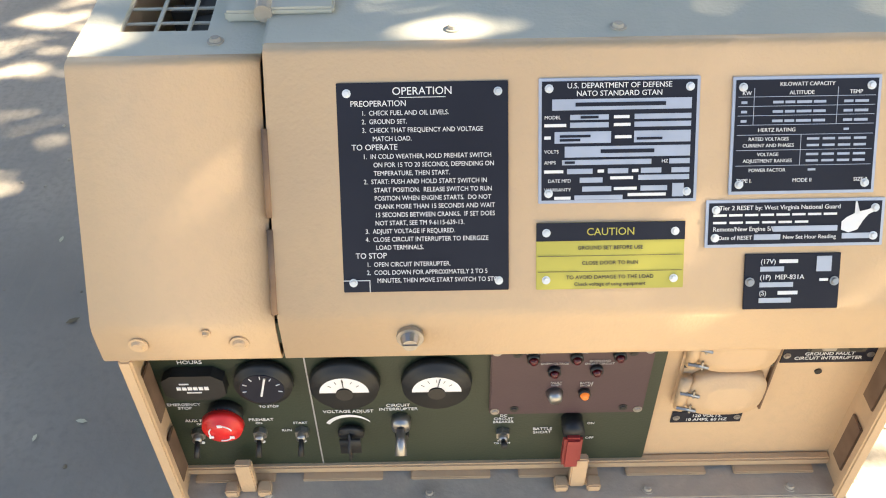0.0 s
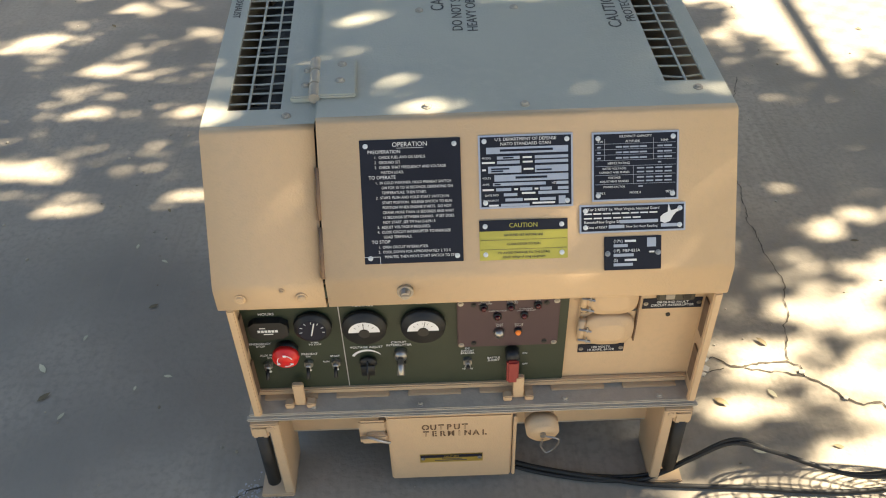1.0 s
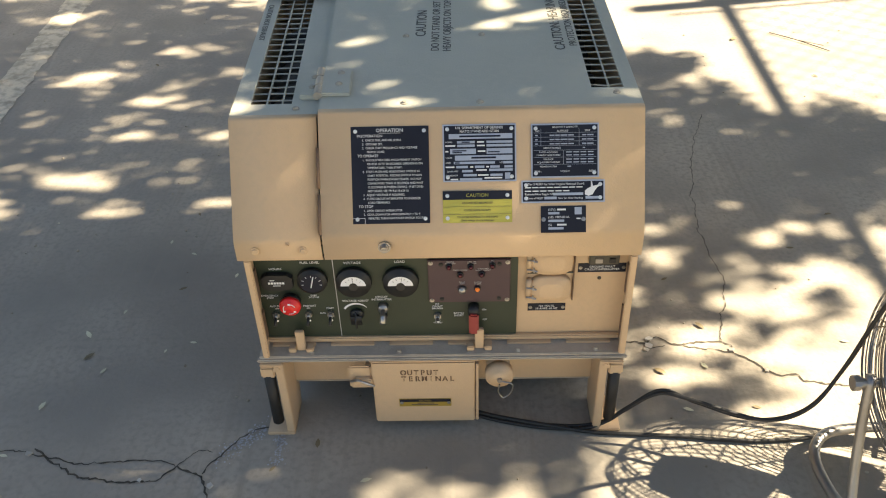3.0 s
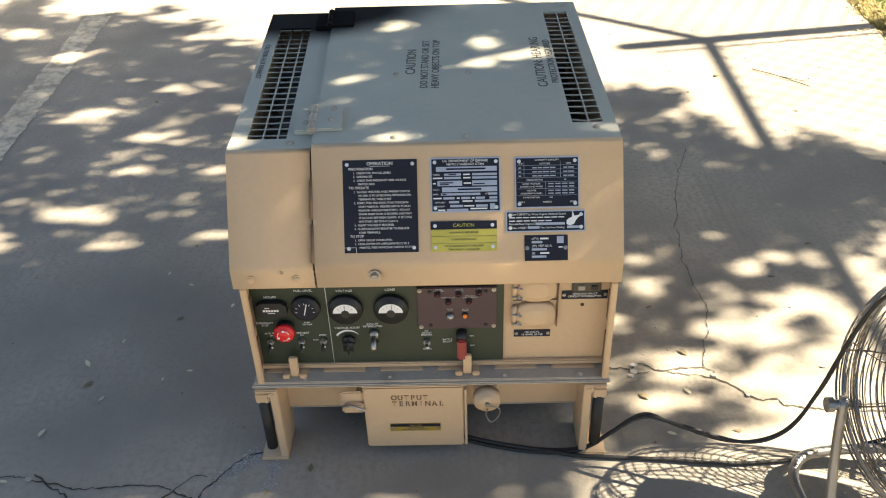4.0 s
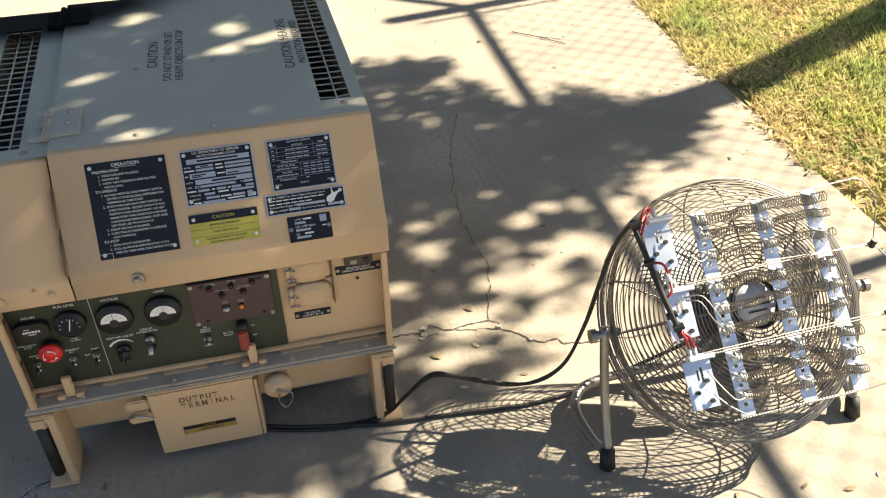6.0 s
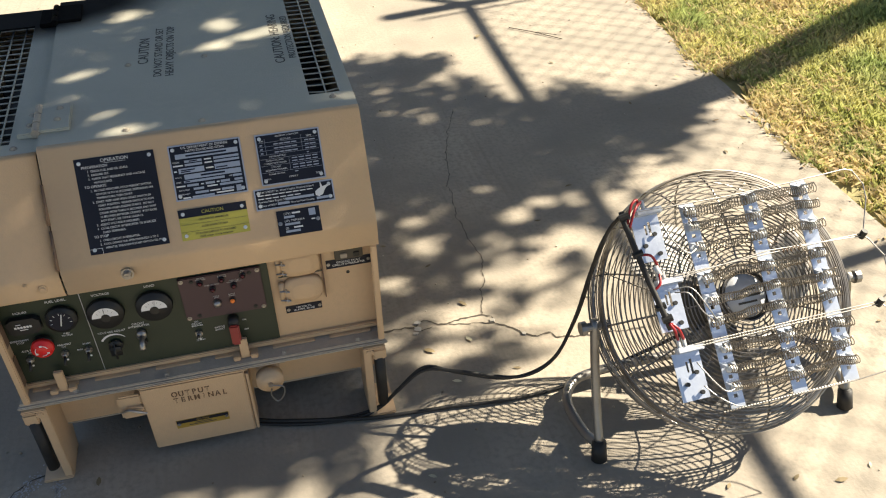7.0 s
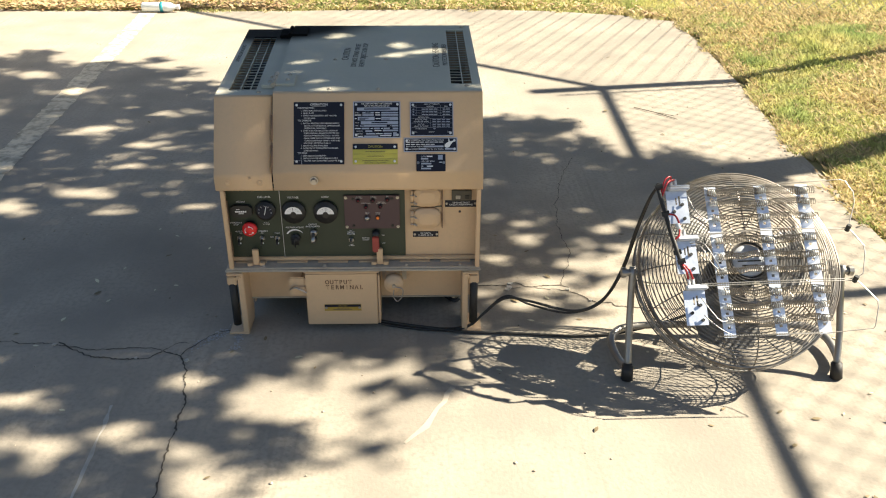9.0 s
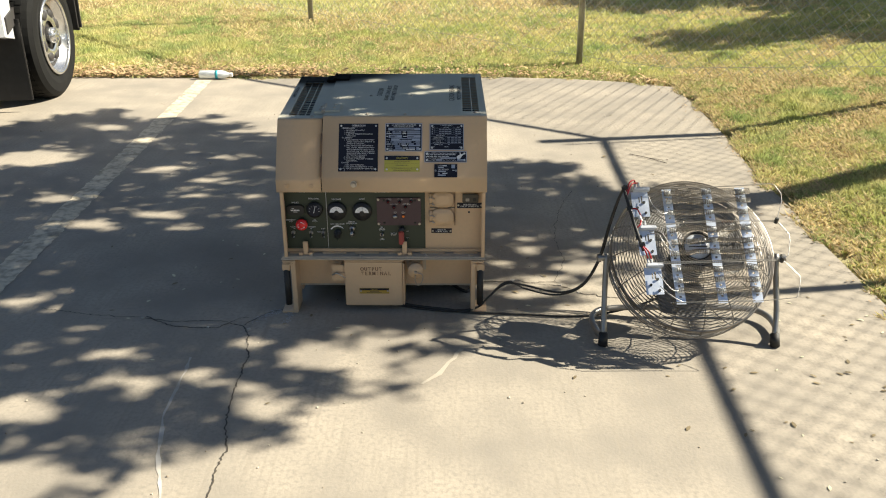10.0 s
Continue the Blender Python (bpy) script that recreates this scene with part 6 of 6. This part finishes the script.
# ---------- the shade trees beyond the fence ----------
t = random.Random(3)
CROWN = [(-3.2, 2.2), (-2.6, 2.65), (-2.15, 3.1), (-1.9, 2.75), (-1.45, 2.8), (-0.9, 2.4), (-0.3, 2.3), (0.1, 2.0), (0.45, 1.8), (0.75, 1.82), (0.95, 1.56), (1.09, 1.36), (1.3, 1.4), (1.56, 1.27),
         (1.62, 0.98), (1.45, 0.8), (1.2, 0.7), (1.02, 0.6), (0.9, 0.2), (0.62, 0.06), (0.36, 0.0), (0.24, -0.14), (0.27, -0.27), (0.13, -0.3), (0.06, -0.5), (-0.12, -0.53), (-0.32, -0.68),
         (-0.36, -0.78), (-0.54, -0.84), (-0.66, -0.97), (-0.95, -0.99), (-1.6, -1.35), (-2.4, -1.5), (-3.2, -1.2), (-3.7, -0.3), (-3.9, 0.7), (-3.7, 1.6)]
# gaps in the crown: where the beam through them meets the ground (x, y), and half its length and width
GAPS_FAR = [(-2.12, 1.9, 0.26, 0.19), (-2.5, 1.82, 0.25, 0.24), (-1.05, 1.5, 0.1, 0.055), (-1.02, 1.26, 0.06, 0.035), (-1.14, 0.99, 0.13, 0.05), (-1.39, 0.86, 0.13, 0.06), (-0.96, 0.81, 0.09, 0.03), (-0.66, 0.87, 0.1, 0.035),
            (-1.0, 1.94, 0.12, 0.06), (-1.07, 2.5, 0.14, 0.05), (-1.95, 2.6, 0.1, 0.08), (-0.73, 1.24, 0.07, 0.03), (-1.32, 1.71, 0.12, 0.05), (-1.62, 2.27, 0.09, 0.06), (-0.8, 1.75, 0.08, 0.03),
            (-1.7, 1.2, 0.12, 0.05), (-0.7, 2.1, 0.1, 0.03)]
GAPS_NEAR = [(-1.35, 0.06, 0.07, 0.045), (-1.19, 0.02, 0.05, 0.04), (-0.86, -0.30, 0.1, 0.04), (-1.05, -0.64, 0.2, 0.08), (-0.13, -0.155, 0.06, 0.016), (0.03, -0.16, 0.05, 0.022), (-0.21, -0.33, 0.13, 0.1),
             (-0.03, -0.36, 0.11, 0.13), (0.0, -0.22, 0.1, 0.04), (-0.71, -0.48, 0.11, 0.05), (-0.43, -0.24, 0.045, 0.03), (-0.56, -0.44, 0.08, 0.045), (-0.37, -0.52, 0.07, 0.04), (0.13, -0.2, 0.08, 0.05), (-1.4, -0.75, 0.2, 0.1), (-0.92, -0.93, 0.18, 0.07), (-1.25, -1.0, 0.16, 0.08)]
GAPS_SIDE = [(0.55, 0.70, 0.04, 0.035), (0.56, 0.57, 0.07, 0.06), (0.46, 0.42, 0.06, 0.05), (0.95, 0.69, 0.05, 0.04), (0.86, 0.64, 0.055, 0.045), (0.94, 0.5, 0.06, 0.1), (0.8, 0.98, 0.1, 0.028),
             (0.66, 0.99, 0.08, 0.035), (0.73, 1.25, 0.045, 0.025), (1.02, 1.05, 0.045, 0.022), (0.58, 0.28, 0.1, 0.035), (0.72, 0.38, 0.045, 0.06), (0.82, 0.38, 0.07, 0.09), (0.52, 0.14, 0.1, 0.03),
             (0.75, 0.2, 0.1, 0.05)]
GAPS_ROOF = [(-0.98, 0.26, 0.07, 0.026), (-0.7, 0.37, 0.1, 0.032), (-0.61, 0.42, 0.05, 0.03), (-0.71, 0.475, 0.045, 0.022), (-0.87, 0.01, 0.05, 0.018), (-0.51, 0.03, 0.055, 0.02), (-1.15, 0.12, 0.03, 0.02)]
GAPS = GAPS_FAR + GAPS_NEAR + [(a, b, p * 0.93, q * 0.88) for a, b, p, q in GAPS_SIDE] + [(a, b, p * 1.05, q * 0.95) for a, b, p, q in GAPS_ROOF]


def depth_in(x, y, P):
    """Distance from the outline, positive inside."""
    hit, best = False, 9.0
    for i in range(len(P)):
        (x0, y0), (x1, y1) = P[i], P[(i + 1) % len(P)]
        if (y0 > y) != (y1 > y) and x < x0 + (y - y0) * (x1 - x0) / (y1 - y0):
            hit = not hit
        ux, uy = x1 - x0, y1 - y0
        k = max(0.0, min(1.0, ((x - x0) * ux + (y - y0) * uy) / (ux * ux + uy * uy)))
        best = min(best, math.hypot(x - x0 - ux * k, y - y0 - uy * k))
    return best if hit else -best


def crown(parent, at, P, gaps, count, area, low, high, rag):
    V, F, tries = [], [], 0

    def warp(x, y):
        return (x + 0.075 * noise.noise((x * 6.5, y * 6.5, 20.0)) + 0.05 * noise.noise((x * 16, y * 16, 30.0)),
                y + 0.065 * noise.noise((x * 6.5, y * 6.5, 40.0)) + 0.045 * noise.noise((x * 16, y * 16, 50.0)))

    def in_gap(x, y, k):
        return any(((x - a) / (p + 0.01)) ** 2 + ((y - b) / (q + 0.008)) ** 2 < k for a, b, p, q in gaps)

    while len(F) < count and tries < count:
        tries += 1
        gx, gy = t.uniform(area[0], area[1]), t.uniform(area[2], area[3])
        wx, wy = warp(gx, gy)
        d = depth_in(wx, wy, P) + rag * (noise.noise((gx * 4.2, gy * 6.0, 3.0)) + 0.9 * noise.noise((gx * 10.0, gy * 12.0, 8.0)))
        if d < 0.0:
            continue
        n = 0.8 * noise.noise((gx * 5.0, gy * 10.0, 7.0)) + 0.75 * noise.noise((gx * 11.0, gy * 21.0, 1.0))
        thick = -1.25 < gx < -0.45 and -0.25 < gy < 0.8                # leaves packed closer here to keep the generator's roof shaded
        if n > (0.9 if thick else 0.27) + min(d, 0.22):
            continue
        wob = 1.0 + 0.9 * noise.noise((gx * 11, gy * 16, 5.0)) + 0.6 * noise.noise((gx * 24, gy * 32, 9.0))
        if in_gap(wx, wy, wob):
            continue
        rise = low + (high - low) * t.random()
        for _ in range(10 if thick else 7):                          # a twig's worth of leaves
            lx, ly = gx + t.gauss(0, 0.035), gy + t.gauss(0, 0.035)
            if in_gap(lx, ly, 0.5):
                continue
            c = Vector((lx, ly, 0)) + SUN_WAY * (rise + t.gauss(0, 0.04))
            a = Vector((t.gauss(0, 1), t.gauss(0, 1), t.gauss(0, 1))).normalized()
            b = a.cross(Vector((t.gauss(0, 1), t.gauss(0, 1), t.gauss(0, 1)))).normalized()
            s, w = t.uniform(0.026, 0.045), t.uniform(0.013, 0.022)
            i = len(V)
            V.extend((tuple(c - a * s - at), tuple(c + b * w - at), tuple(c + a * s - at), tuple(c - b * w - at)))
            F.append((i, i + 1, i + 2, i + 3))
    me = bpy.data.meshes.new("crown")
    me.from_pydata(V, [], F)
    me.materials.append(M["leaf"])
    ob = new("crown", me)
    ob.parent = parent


def trunk(parent, at, P, r0, r1, tips):
    bm = sweep(smooth_path(P, 6), r0, 12, None, False, r1)
    top = Vector(P[-1])
    for e in tips:
        e = Vector(e)
        m = (top + e) / 2 + Vector((t.uniform(-.1, .1), t.uniform(-.1, .1), 0.2))
        sweep(smooth_path([top - Vector((0, 0, 0.1)), m, e], 6), r1 * 0.6, 7, bm, False, 0.01)
    part("trunk", laid(bm, Matrix.Translation(-at)), "bark", parent)


AT = Vector((5.0, 2.3, 0))
tree = thing("tree", *AT, "leafy shade tree with a slender trunk beyond the fence", "tree", "shade trees")
trunk(tree, AT, [(5.0, 2.3, -0.05), (5.03, 2.1, 1.0), (5.04, 1.88, 2.0), (5.0, 1.72, 2.7), (4.9, 1.66, 3.2)], 0.11, 0.085,
      ((3.4, 0.7, 4.0), (4.2, 2.6, 4.4), (2.9, 1.7, 3.7), (5.0, 0.9, 4.8), (3.2, 3.2, 3.9), (4.6, 3.2, 4.8), (2.3, 2.4, 3.5), (3.6, 1.6, 4.4)))
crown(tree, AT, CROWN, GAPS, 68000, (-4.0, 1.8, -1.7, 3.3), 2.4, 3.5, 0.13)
AT = Vector((9.6, 8.6, 0))
tree = thing("tree", *AT, "leafy shade tree standing on the lawn", "tree", "shade trees")
trunk(tree, AT, [(9.6, 8.6, -0.05), (9.55, 8.5, 1.2), (9.4, 8.4, 2.4), (9.3, 8.3, 3.2)], 0.14, 0.09, ((8.2, 7.6, 4.6), (8.8, 9.2, 4.8), (10.2, 8.0, 4.8), (9.6, 7.4, 4.4)))
crown(tree, AT, [(1.97, 5.5), (2.3, 4.75), (2.96, 4.85), (3.42, 4.35), (5.5, 4.3), (7.0, 6.0), (7.2, 9.6), (0.6, 9.8), (1.2, 7.1), (1.9, 6.7), (3.0, 6.8), (3.3, 6.0), (2.6, 5.8)], [], 130000, (0.4, 7.4, 4.1, 10.0), 3.6, 5.2, 0.3)

# crumbs and flecks on the slab
bm = bmesh.new()
for _ in range(420):
    x, y = t.uniform(-2.4, 1.8), t.uniform(-1.1, 3.8)
    r = t.uniform(0.0015, 0.0045)
    bmesh.ops.create_icosphere(bm, subdivisions=1, radius=r, matrix=Matrix.Translation((x, y, r * 0.4)) @ Matrix.Diagonal((1, t.uniform(0.6, 1.4), 0.6, 1)))
tagged(part("grit", bm, "grit"), "pale grit and crumbs scattered over the concrete", "grit", kind="stuff")
